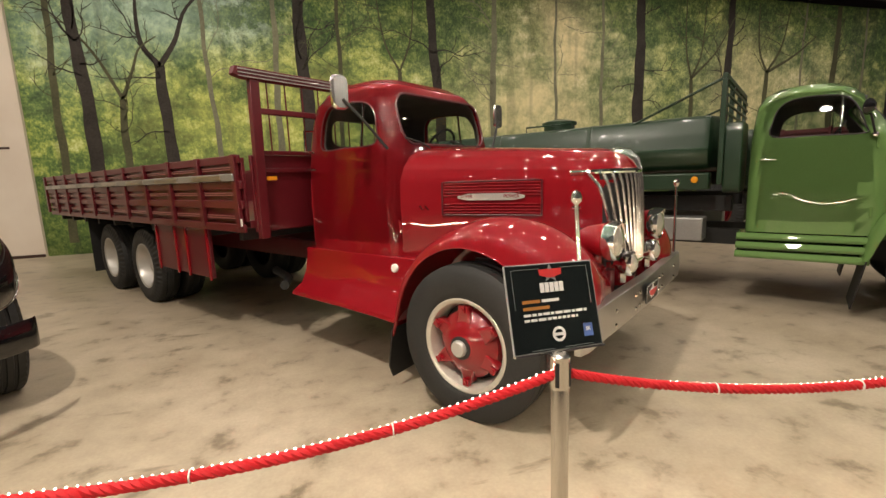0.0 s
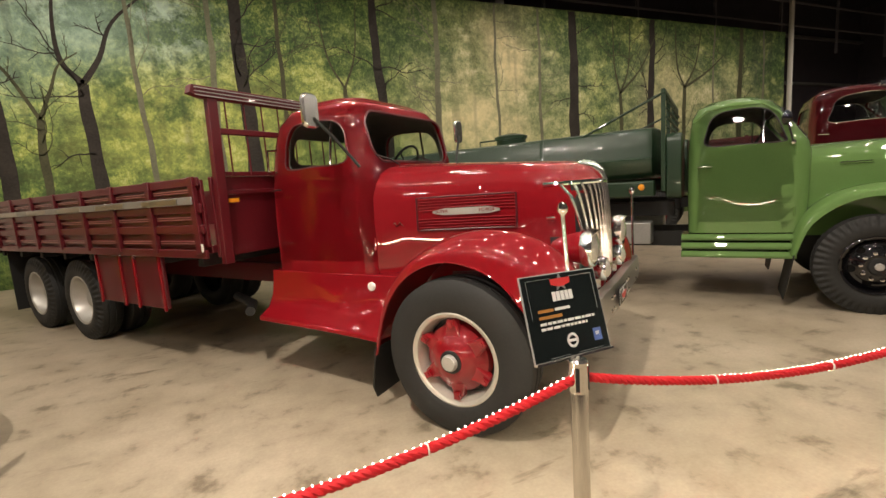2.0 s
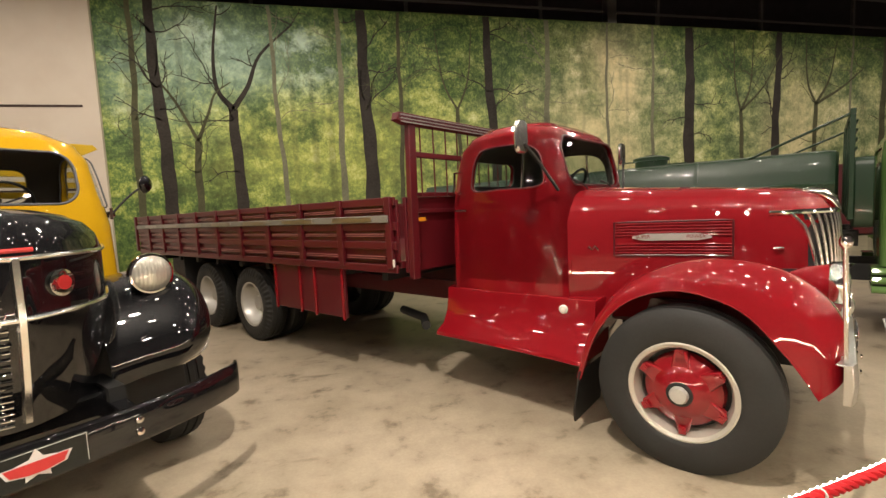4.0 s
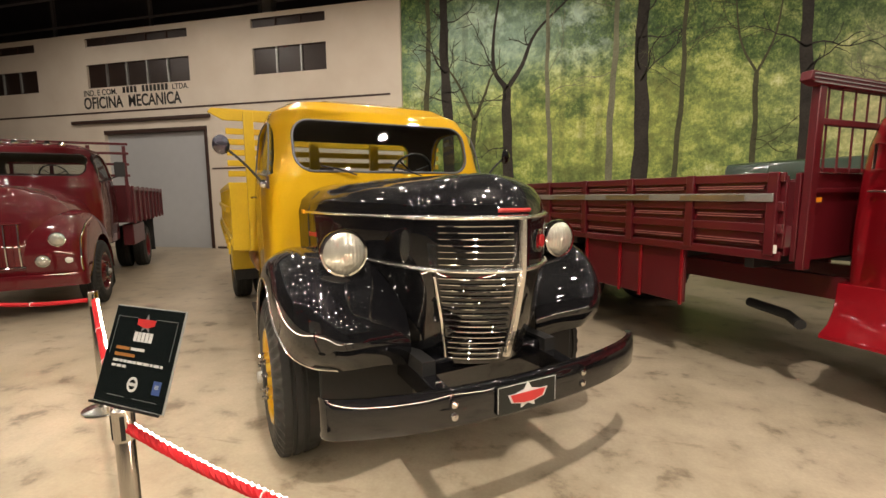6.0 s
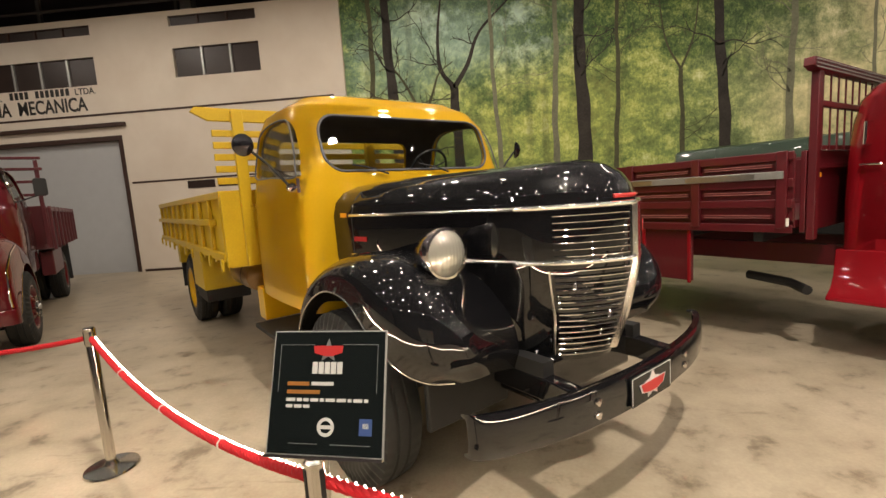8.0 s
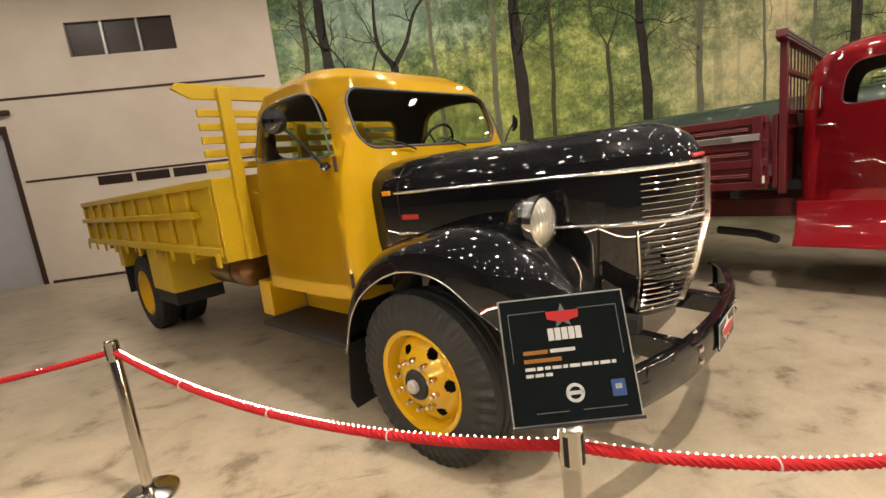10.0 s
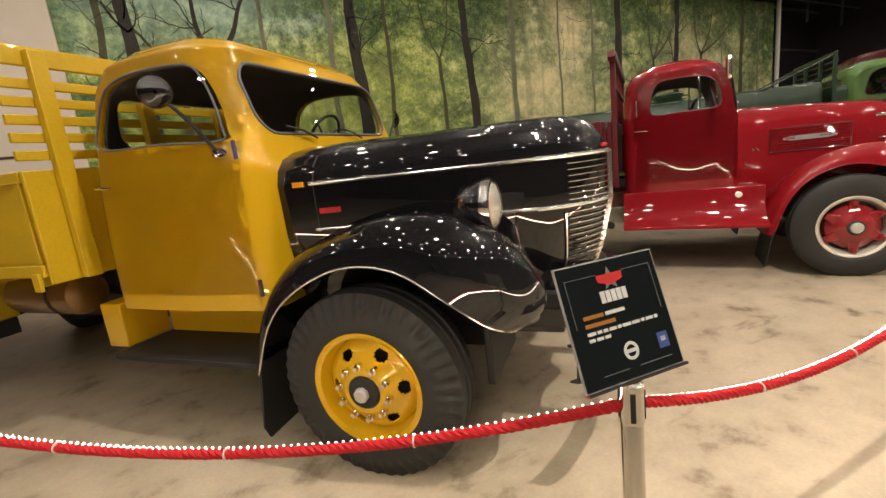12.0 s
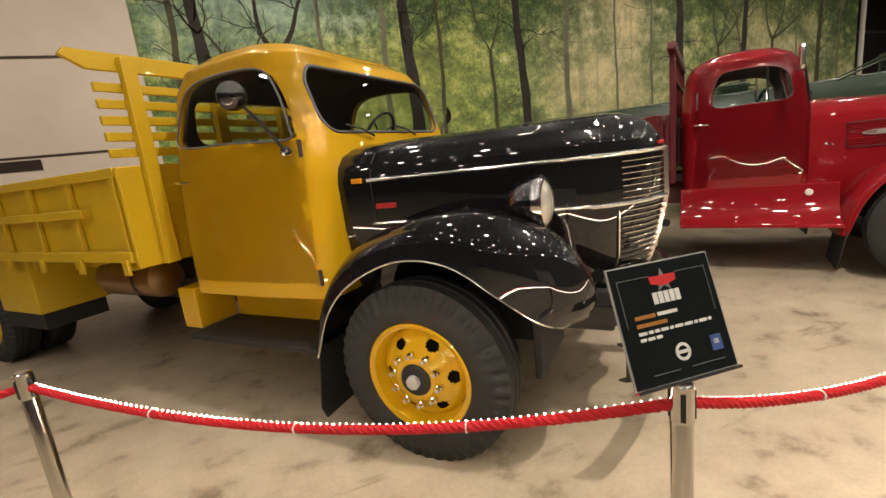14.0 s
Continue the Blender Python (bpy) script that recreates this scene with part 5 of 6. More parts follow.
    for s in (-1, 1):
        bm = prism(B(), [(-1.22, 1.1), (-1.13, 1.1), (-1.10, 2.52), (-1.19, 2.52)], lambda a, b, d: (hx + d, a * -s, b), 0.045, 0.105)
        bmesh.ops.recalc_face_normals(bm, faces=bm.faces)
        part("rack_post", bm, RED_DULL, head, bevel=0.006)
    bm = prism(B(), [(-1.34, 2.53), (-1.32, 2.60), (1.32, 2.60), (1.34, 2.53), (1.24, 2.505), (-1.24, 2.505)], lambda a, b, d: (hx + d, a, b), 0.035, 0.115)
    part("rack_top", bm, RED_DULL, head, bevel=0.006)
    for z in (2.22,):
        board(head, "rack_rail", hx + 0.05, hx + 0.10, -1.12, 1.12, z, z + 0.05, RED_DULL)
    for z in (2.515, 2.545, 2.575):
        board(head, "rack_moulding", hx + 0.116, hx + 0.122, -1.3, 1.3, z, z + 0.008, STEEL, "", 0.0)
    for k in range(12):
        y = -1.02 + k * 0.185
        part("rack_rod", cyl(B(), (hx + 0.075, y, 1.86), (hx + 0.075, y, 2.51), 0.008, seg=6), RED_DULL, head)
    for z in (1.70, 1.86):
        board(head, "head_rail", hx + 0.042, hx + 0.07, -1.12, 1.12, z, z + 0.04, RED_DULL)
    for s in (-1, 1):
        a, b = sorted((s * 1.0, s * 1.1))
        board(head, "marker", hx + 0.072, hx + 0.08, a, b, 1.63, 1.665, AMBER, "amber marker lens", 0.0)
        a, b = sorted((s * 1.315, s * 1.325))
        board(t, "corner_marker", -2.38, -2.34, a, b, 1.22, 1.29, WHITE_P, "white corner marker", 0.0)
    part("exhaust", tube(B(), [(-2.9, -0.7, 0.64), (-2.5, -0.8, 0.62), (-2.3, -0.98, 0.60)], 0.045, 10), UNDER, t, "black exhaust end")
    return t


def emblem_plate(parent, x, y, z, s=1.0):
    w, h = 0.27 * s, 0.11 * s
    plate = part("number_plate", prism(B(), rrect(y - w / 2, y + w / 2, z - h / 2, z + h / 2, 0.012, 3), lambda a, b, d: (x + d, a, b), 0.0, 0.008), CARD, parent, "black plate with red star badge")
    star = []
    for k in range(10):
        r = (0.054 if k % 2 == 0 else 0.030) * s
        star.append((y + r * math.sin(k * math.pi / 5), z + r * math.cos(k * math.pi / 5)))
    part("star", prism(B(), star, lambda a, b, d: (x + d, a, b), 0.0085, 0.011), INK_W, plate)
    sh = [(-0.080, 0.014), (0.080, 0.014), (0.066, -0.014), (0.02, -0.024), (-0.02, -0.024), (-0.066, -0.014)]
    part("shield_rim", prism(B(), [(y + a * s * 1.12, z + b * s * 1.16) for a, b in sh], lambda a, b, d: (x + d, a, b), 0.0112, 0.013), INK_W, plate, "white rim of the shield")
    part("shield", prism(B(), [(y + a * s, z + b * s) for a, b in sh], lambda a, b, d: (x + d, a, b), 0.0132, 0.0155), INK_R, plate, "red shield")
    for e in (-1, 1):
        rim = [(y + e * (w / 2 - 0.006), z - h / 2 + 0.012), (y + e * (w / 2 - 0.006), z + h / 2 - 0.008), (y, z + h / 2 - 0.008)]
        part("plate_line", tube(B(), [(x + 0.009, a, b) for a, b in rim], 0.0016, 5), INK_W, plate, "thin white border line")
    return plate


red_truck()

# ---------------------------------------------------------------- yellow and black truck
B_SPEC = dict(
    paint=YELLOW, bonnet_paint=BLACK, wing_paint=BLACK, wing_lip=ALU_BRIGHT, seal=SEAL, hinge_mat=BROWN, front_round=0.7,
    cab=[(0.90, -2.00, -0.62, 1.005, 0.14), (1.30, -2.01, -0.62, 1.01, 0.18), (1.72, -2.01, -0.63, 1.01, 0.25), (1.88, -2.01, -0.655, 0.995, 0.28), (2.08, -2.00, -0.70, 0.97, 0.30),
         (2.29, -1.98, -0.76, 0.945, 0.32), (2.44, -1.94, -0.86, 0.885, 0.34), (2.535, -1.83, -0.99, 0.74, 0.32), (2.585, -1.66, -1.14, 0.50, 0.22), (2.60, -1.48, -1.28, 0.2, 0.05)],
    side_window=[(-1.76, 1.95), (-1.25, 1.92), (-0.79, 1.89), (-0.76, 1.96), (-0.84, 2.20), (-0.98, 2.33), (-1.42, 2.355), (-1.64, 2.29), (-1.74, 2.12)],
    shield=(1.92, 2.35, 0.80, 0.15), rear_window=(1.98, 2.30, 0.72), door=(-1.93, -0.70, 0.905, 2.45), handle=(-1.80, 1.71), hinges=(1.83, 1.04),
    bonnet_back=-0.66,
    bonnet_w=[(-0.66, 0.80), (-0.2, 0.73), (0.2, 0.645), (0.55, 0.55), (0.80, 0.475), (0.96, 0.395), (1.10, 0.26), (1.18, 0.13), (1.215, 0.045), (1.22, 0.0)],
    bonnet_z=[(0.76, 0.86, -0.16), (1.0, 0.94, -0.07), (1.30, 1.0, 0.0), (1.60, 1.0, 0.0), (1.69, 0.965, -0.03), (1.755, 0.88, -0.08), (1.80, 0.72, -0.15), (1.83, 0.48, -0.24), (1.842, 0.2, -0.32)],
    wing=([(-0.70, 0.56), (-0.56, 0.86), (-0.36, 1.05), (-0.05, 1.18), (0.25, 1.16), (0.50, 1.01), (0.66, 0.88, -1.10), (0.75, 0.81, -1.0), (0.78, 0.775, -0.86)],
          [(-0.76, 0.56), (-0.67, 0.92), (-0.45, 1.20), (-0.08, 1.36), (0.32, 1.40), (0.66, 1.31), (0.86, 1.12, -0.90), (0.92, 0.94, -0.84), (0.87, 0.80, -0.76)],
          [(-0.74, 0.58), (-0.62, 0.90), (-0.40, 1.16), (-0.05, 1.30), (0.30, 1.33), (0.60, 1.22), (0.78, 1.02), (0.83, 0.86), (0.80, 0.74)]))


def yellow_truck():
    S = B_SPEC
    t = truck_base("stake_truck", "yellow cab vintage truck with black bonnet and wings", -2.80, 3.40, -49.5)
    cab(t, S)
    bonnet(t, S)
    wings(t, S)
    chassis(t, -6.7, 1.0)
    for s in (-1, 1):
        wheel(t, 0.0, s, "disc", YELLOW, spin=12)
        wheel(t, -5.4, s, "dish", YELLOW, inner=True, y_out=1.17)
        headlamp(t, 0.66, s * 0.775, 1.40, 0.128, BLACK, stem=0.09, deep=0.20)
        # bright strips on the bonnet side
        part("bonnet_strip", tube(B(), side_line(S, 1.598, -0.42, 0.85, s, 0.006), 0.010, 6), ALU_BRIGHT, t, "chrome bonnet strip")
        part("bonnet_strip", tube(B(), side_line(S, 1.325, -0.42, 0.85, s, 0.006), 0.010, 6), ALU_BRIGHT, t, "chrome bonnet strip")
        part("side_marker", box(B(), -0.525, -0.455, min(s * 0.775, s * 0.79), max(s * 0.775, s * 0.79), 1.585, 1.615), AMBER, t, "amber side marker")
        q = side_line(S, 1.435, -0.38, -0.25, s, 0.008, 1)
        bm = skin(B(), [[(p[0], p[1] - s * 0.012, p[2] - 0.016), (p[0], p[1], p[2] - 0.016), (p[0], p[1], p[2] + 0.016), (p[0], p[1] - s * 0.012, p[2] + 0.016)] for p in q])
        part("side_badge", bm, REDLENS, t, "red and silver maker badge")
        part("bonnet_seam", tube(B(), [(p[0] - 0.40, p[1], p[2]) for p in [(0.0, side_line(S, z, -0.40, -0.39, s, 0.001, 1)[0][1], z) for z in (1.30, 1.45, 1.6, 1.7, 1.755)]], 0.004, 5), UNDER, t)
        # running board and sill
        a, b = sorted((s * 0.55, s * 1.10))
        board(t, "running_board", -2.0, -0.72, a, b, 0.555, 0.595, UNDER, "black ribbed running board")
        a, b = sorted((s * 0.62, s * 0.66))
        board(t, "sill_panel", -1.98, -0.66, a, b, 0.58, 0.92, YELLOW)
        a, b = sorted((s * 0.66, s * 1.0))
        board(t, "step_box", -2.19, -1.99, a, b, 0.60, 0.92, YELLOW, "", 0.01)
    # nose bars
    for z in (1.598, 1.318):
        part("nose_band", tube(B(), nose_line(S, z, -0.46, 0.46, 0.008), 0.0125, 8), ALU_BRIGHT, t, "chrome band round the nose")
    bar = []
    for k in range(15):
        z = 0.80 + 0.80 * k / 14
        bar.append(nose_line(S, z, 0.03, 0.031, 0.012, 1)[0])
    bm = skin(B(), [[(p[0] - 0.01, p[1] - 0.02, p[2]), (p[0] + 0.014, p[1] - 0.012, p[2]), (p[0] + 0.014, p[1] + 0.012, p[2]), (p[0] - 0.01, p[1] + 0.02, p[2])] for p in bar])
    part("centre_bar", bm, ALU_BRIGHT, t, "chrome upright centre bar")
    for k in range(7):
        z = 1.35 + 0.034 * k
        part("grille_slat", tube(B(), nose_line(S, z, -0.36, -0.03, 0.008), 0.0030, 6), CHROME, t)
    for k in range(15):
        z = 0.80 + 0.034 * k
        half = 0.27 + 0.09 * k / 14
        part("grille_slat", tube(B(), nose_line(S, z, -half, -0.02, 0.010), 0.0042, 6), CHROME, t)
    edge = [nose_line(S, 0.80 + 0.48 * k / 10, -(0.285 + 0.09 * k / 10), -(0.284 + 0.09 * k / 10), 0.010, 1)[0] for k in range(11)]
    part("grille_edge", tube(B(), edge, 0.007, 6), ALU_BRIGHT, t, "chrome grille edge")
    part("round_badge", lathe(B(), [(0.062, 0.0), (0.066, 0.012), (0.05, 0.018), (0.001, 0.020)], centre=nose_line(S, 1.46, 0.20, 0.21, 0.0, 1)[0], axis=(0.85, 0.52, 0), seg=28), CHROME, t, "round chrome and red badge")
    c = Vector(nose_line(S, 1.46, 0.20, 0.21, 0.0, 1)[0]) + Vector((0.85, 0.52, 0)) * 0.021
    part("badge_bar", lathe(B(), [(0.036, 0.0), (0.036, 0.004), (0.001, 0.005)], centre=c, axis=(0.85, 0.52, 0), seg=20), REDLENS, t, "red badge centre")
    part("nose_trim", tube(B(), nose_line(S, 1.635, -0.10, 0.10, 0.004), 0.012, 6), REDLENS, t, "small red and silver nose mark")
    # bumper, bowed in plan
    pts = [(1.05, -1.02), (1.10, -0.98), (1.17, -0.82), (1.25, -0.5), (1.285, 0.0), (1.25, 0.5), (1.17, 0.85), (1.08, 1.05), (1.02, 1.10)]
    P = spline([(a, b, 0) for a, b in pts], 4)
    prof = lambda x, y, e: [(x - 0.03, y, 0.765), (x + 0.01, y, 0.775), (x + 0.022, y, 0.755), (x + 0.028, y, 0.67), (x + 0.022, y, 0.585), (x + 0.008, y, 0.57), (x - 0.03, y, 0.575), (x - 0.025, y, 0.585), (x + 0.005, y, 0.60), (x + 0.008, y, 0.67), (x + 0.003, y, 0.745), (x - 0.028, y, 0.752)]
    bumper = part("bumper", skin(B(), [prof(p.x, p.y, 0) for p in P]), BLACK, t, "glossy black bowed bumper")
    for y in (-0.42, 0.42):
        for z in (0.635, 0.70):
            x = float(np.interp(y, [p.y for p in P], [p.x for p in P]))
            part("bolt", lathe(B(), [(0.020, 0.0), (0.018, 0.010), (0.001, 0.016)], centre=(x + 0.026, y, z), axis=(1, 0, 0), seg=12), CHROME, bumper, "chrome dome bolt")
        bm = skin(B(), [[(x, y - 0.045, z0), (x, y + 0.045, z0), (x, y + 0.045, z0 + 0.12), (x, y - 0.045, z0 + 0.12)] for x, z0 in ((1.23, 0.60), (1.0, 0.62), (0.5, 0.62))])
        part("bumper_iron", bm, BLACK, bumper, bevel=0.008)
    emblem_plate(bumper, 1.312, 0.0, 0.672, 1.42)
    for s in (-1, 1):
        board(t, "valance", 0.60, 0.64, *sorted((s * 0.36, s * 0.93)), 0.48, 0.98, UNDER, "matt black inner valance", 0.01)
    board(t, "front_apron", 0.55, 0.95, -0.42, 0.42, 0.56, 0.80, BLACK, "", 0.02)
    # mirrors
    round_mirror(t, (-0.78, -1.03, 1.82), (-0.80, -1.32, 2.12), 0.076, (-0.75, 0.6, 0.1))
    round_mirror(t, (-0.78, 1.03, 1.82), (-0.82, 1.34, 2.10), 0.085, (-0.75, -0.6, 0.1))
    # bed
    X0, X1, Y = -7.95, -2.20, 1.20
    board(t, "bed_floor", X0, X1, -Y + 0.03, Y - 0.03, 1.22, 1.29, YELLOW_DULL)
    for k in range(7):
        x = X1 - 0.25 - k * 0.74
        board(t, "cross_beam", x - 0.04, x + 0.04, -1.17, 1.17, 1.10, 1.218, YELLOW_DULL)
    for s in (-1, 1):
        y0 = s * Y
        a, b = sorted((y0, y0 - s * 0.03))
        sidep = board(t, "side_board", X0, X1, a, b, 1.24, 1.86, YELLOW_DULL, "", 0.006)
        for z, hgt, dep in ((1.80, 0.07, 0.045), (1.19, 0.08, 0.06)):
            a, b = sorted((y0 + s * 0.003, y0 + s * dep))
            board(sidep, "side_rail", X0, X1, a, b, z, z + hgt, YELLOW_DULL)
        a, b = sorted((y0 + s * 0.003, y0 + s * 0.075))
        board(sidep, "rub_rail", X0, X1 - 0.48, a, b, 1.535, 1.60, YELLOW_DULL)
        for k in range(10):
            x = X1 - 0.06 - k * 0.62
            a, b = sorted((y0 + s * 0.004, y0 + s * 0.04))
            board(sidep, "stake", x - 0.03, x + 0.03, a, b, 1.26, 1.80, YELLOW_DULL)
            a, b = sorted((y0 + s * 0.062, y0 + s * 0.085))
            board(sidep, "latch", x - 0.035, x + 0.035, a, b, 1.10, 1.22, YELLOW_DULL, "", 0.004)
        # guards round the rear wheel
        a, b = sorted((s * 0.62, s * 1.2))
        g = board(t, "wheel_guard", -4.78, -4.0, a, b, 0.66, 1.185, YELLOW_DULL, "", 0.01)
        board(g, "guard_flap", -4.76, -4.02, *sorted((s * 0.64, s * 1.18)), 0.50, 0.658, UNDER, "black rubber flap", 0.004)
        g2 = board(t, "wheel_guard", -6.30, -6.06, a, b, 0.86, 1.185, YELLOW_DULL, "", 0.01)
        board(g2, "guard_flap", -6.22, -6.2, *sorted((s * 0.64, s * 1.18)), 0.45, 0.858, UNDER, "black rubber flap", 0.0)
    board(t, "tail_board", X0 - 0.035, X0 - 0.002, -Y, Y, 1.24, 1.86, YELLOW_DULL)
    hx = -2.19
    head = board(t, "headboard", hx, hx + 0.035, -1.24, 1.24, 1.14, 1.87, YELLOW_DULL)
    for y in (-1.02, -0.35, 0.35, 1.02):
        board(head, "head_post", hx + 0.038, hx + 0.10, y - 0.05, y + 0.05, 1.14, 2.60, YELLOW_DULL)
    for k, z in enumerate((1.93, 2.04, 2.15, 2.26, 2.37)):
        board(head, "head_slat", hx, hx + 0.034, -1.24, 1.24, z, z + 0.062, YELLOW_DULL)
    bm = prism(B(), [(-1.40, 2.585), (-1.36, 2.63), (1.36, 2.63), (1.40, 2.585), (1.26, 2.51), (-1.26, 2.51)], lambda a, b, d: (hx + d, a, b), -0.005, 0.036)
    part("head_top", bm, YELLOW_DULL, head, bevel=0.006)
    # air tank and exhaust
    part("tank", lathe(B(), [(0.001, 0.0), (0.10, 0.01), (0.155, 0.05), (0.165, 0.10), (0.165, 0.78), (0.155, 0.83), (0.10, 0.87), (0.001, 0.88)], centre=(-3.35, -0.86, 0.96), axis=(1, 0, 0), seg=28), surface("bronze_tank_paint", (0.20, 0.10, 0.02), 0.35, metal=0.5, coat=0.5), t, "bronze painted air tank")
    part("tank_strap", lathe(B(), [(0.170, 0.0), (0.170, 0.04)], centre=(-2.75, -0.86, 0.96), axis=(1, 0, 0), seg=28), UNDER, t)
    part("spare_axle", cyl(B(), (-5.4, -0.95, 0.49), (-5.4, 0.95, 0.49), 0.09, seg=12), UNDER, t)
    return t


yellow_truck()

# ---------------------------------------------------------------- green tank truck
C_SPEC = dict(
    paint=GREEN, bonnet_paint=GREEN, wing_paint=GREEN, wing_lip=GREEN, seal=SEAT,
    cab=[(0.86, -1.73, -0.56, 1.0, 0.12), (1.40, -1.74, -0.54, 1.01, 0.16), (1.74, -1.74, -0.52, 1.0, 0.22), (1.86, -1.74, -0.54, 0.99, 0.24), (2.05, -1.73, -0.64, 0.96, 0.28),
         (2.25, -1.71, -0.76, 0.91, 0.32), (2.37, -1.66, -0.86, 0.84, 0.34), (2.44, -1.55, -0.98, 0.70, 0.30), (2.475, -1.4, -1.08, 0.46, 0.15), (2.485, -1.28, -1.16, 0.2, 0.04)],
    side_window=[(-1.53, 1.90), (-1.15, 1.885), (-0.80, 1.88), (-0.79, 1.95), (-0.88, 2.18), (-1.02, 2.28), (-1.32, 2.29), (-1.48, 2.22), (-1.54, 2.06)],
    shield=(1.91, 2.27, 0.80, 0.13), rear_window=(2.0, 2.22, 0.5), door=(-1.64, -0.70, 0.88, 2.36), handle=(-1.60, 1.66), hinges=(1.78, 1.1), quarter=-0.98,
    bonnet_back=-0.60,
    bonnet_w=[(-0.60, 0.86), (-0.2, 0.76), (0.3, 0.64), (0.7, 0.50), (0.9, 0.36), (1.02, 0.18), (1.06, 0.0)],
    bonnet_z=[(0.80, 0.94, -0.08), (1.2, 1.0, 0.0), (1.60, 1.0, 0.0), (1.70, 0.95, -0.03), (1.77, 0.84, -0.08), (1.815, 0.64, -0.16), (1.84, 0.4, -0.25), (1.85, 0.15, -0.32)],
    wing=([(-0.68, 0.62), (-0.55, 0.95), (-0.30, 1.17), (0.0, 1.25), (0.32, 1.18), (0.58, 0.98), (0.72, 0.78), (0.74, 0.66)],
          [(-0.74, 0.62), (-0.64, 1.0), (-0.38, 1.26), (-0.02, 1.37), (0.36, 1.36), (0.70, 1.20), (0.86, 0.94), (0.86, 0.68)],
          [(-0.72, 0.64), (-0.60, 0.97), (-0.34, 1.22), (-0.02, 1.33), (0.34, 1.32), (0.64, 1.16), (0.78, 0.92), (0.78, 0.68)]))


def green_truck():
    S = C_SPEC
    t = truck_base("tank_truck", "light green vintage truck with a dark green tank", 7.144, 3.029, -53.5)
    cab(t, S)
    bonnet(t, S)
    wings(t, S)
    chassis(t, -8.6, 0.9)
    for s in (-1, 1):
        wheel(t, 0.0, s, "disc", BLACK, R=0.53, spin=5)
        wheel(t, -4.6, s, "dish", GREEN_DARK, R=0.53, inner=True, y_out=1.15)
        for z, y1 in ((0.80, 1.04), (0.70, 1.07), (0.60, 1.10)):
            bm = skin(B(), [[(x, -0.7, z - 0.03), (x, -y1, z - 0.03), (x, -y1 - 0.012, z), (x, -y1 + 0.02, z + 0.045), (x, -0.7, z + 0.05)] for x in (-1.80, -0.66)])
            part("step_moulding", bm if s < 0 else flip(bm), GREEN, t, bevel=0.008)
        part("bonnet_script", tube(B(), side_line(S, 1.60, -0.28, 0.0, s, 0.012, 14), 0.012, 6), CHROME, t, "chrome bonnet script")
        headlamp(t, 0.86, s * 0.80, 1.15, 0.11, GREEN, deep=0.2)
        round_mirror(t, (-0.72, s * 1.02, 1.86), (-0.80, s * 1.14, 2.12), 0.08, (-0.8, -s * 0.5, 0.1))
        part("drip_rail", tube(B(), [(-1.68, s * 0.925, 2.20), (-1.55, s * 0.90, 2.31), (-1.3, s * 0.885, 2.345), (-1.0, s * 0.885, 2.33), (-0.84, s * 0.90, 2.22), (-0.72, s * 0.945, 2.02)], 0.012, 6), GREEN, t)
    bm = box(B(), 0.95, 1.02, -1.1, 1.1, 0.56, 0.76)
    part("bumper", bm, GREEN_DARK, t, bevel=0.02)
    # tank: flat sided with a crowned top, a ridge at half height and a rounded belly
    half = [(0.0, 2.25), (0.45, 2.24), (0.85, 2.215), (1.00, 2.19), (1.035, 2.15), (1.07, 1.96), (1.095, 1.83), (1.12, 1.815), (1.12, 1.75), (1.09, 1.66), (1.00, 1.585), (0.80, 1.56), (0.0, 1.55)]
    loop = half + [(-y, z) for y, z in reversed(half[1:-1])]
    ring = lambda x, k: [(x, y * k, 1.88 + (z - 1.88) * k) for y, z in loop]
    tank = part("tank", skin(B(), [ring(x, k) for x, k in ((-8.6, 0.80), (-8.57, 0.93), (-8.5, 1.0), (-2.2, 1.0), (-2.13, 0.97), (-2.10, 0.88))]), GREEN_DARK, t, "dark green flat-sided tank")
    for x in (-3.55, -4.95, -6.4, -7.8):
        part("tank_band", skin(B(), [[(x + dx, y * 1.008, 1.88 + (z - 1.88) * 1.012) for y, z in loop] for dx in (-0.025, 0.025)]), GREEN_DARK, tank)
    part("hatch", lathe(B(), [(0.24, 0.0), (0.24, 0.10), (0.27, 0.11), (0.27, 0.15), (0.18, 0.18), (0.001, 0.18)], centre=(-4.35, -0.2, 2.235), axis=(0, 0, 1), seg=24), GREEN_DARK, tank, "round tank hatch")
    part("hatch_wheel", tube(B(), [(-4.35 + 0.09 * math.cos(q), -0.2 + 0.09 * math.sin(q), 2.42) for q in [2 * math.pi * i / 16 for i in range(16)]], 0.012, 6, True), UNDER, tank)
    part("hatch_stem", cyl(B(), (-4.35, -0.2, 2.34), (-4.35, -0.2, 2.42), 0.015, seg=8), UNDER, tank)
    for s in (-1, 1):
        part("hatch_rail", tube(B(), [(-4.0, s * 0.55, 2.15), (-4.0, s * 0.55, 2.32), (-4.75, s * 0.55, 2.32), (-4.75, s * 0.55, 2.14)], 0.014, 6), GREEN_DARK, tank)
        a, b = sorted((s * 0.9, s * 1.08))
        board(t, "tank_skirt", -8.3, -2.1, a, b, 1.34, 1.54, GREEN_DARK, "", 0.02)
        part("side_lamp", lathe(B(), [(0.035, 0.0), (0.04, 0.01), (0.03, 0.025), (0.001, 0.03)], centre=(-2.25, s * 1.08, 1.46), axis=(0, s, 0), seg=16), AMBER, t, "amber side lamp")
        a, b = sorted((s * 0.72, s * 1.02))
        board(t, "locker", -2.95, -2.15, a, b, 0.72, 1.0, STEEL, "grey steel locker under the tank", 0.012)
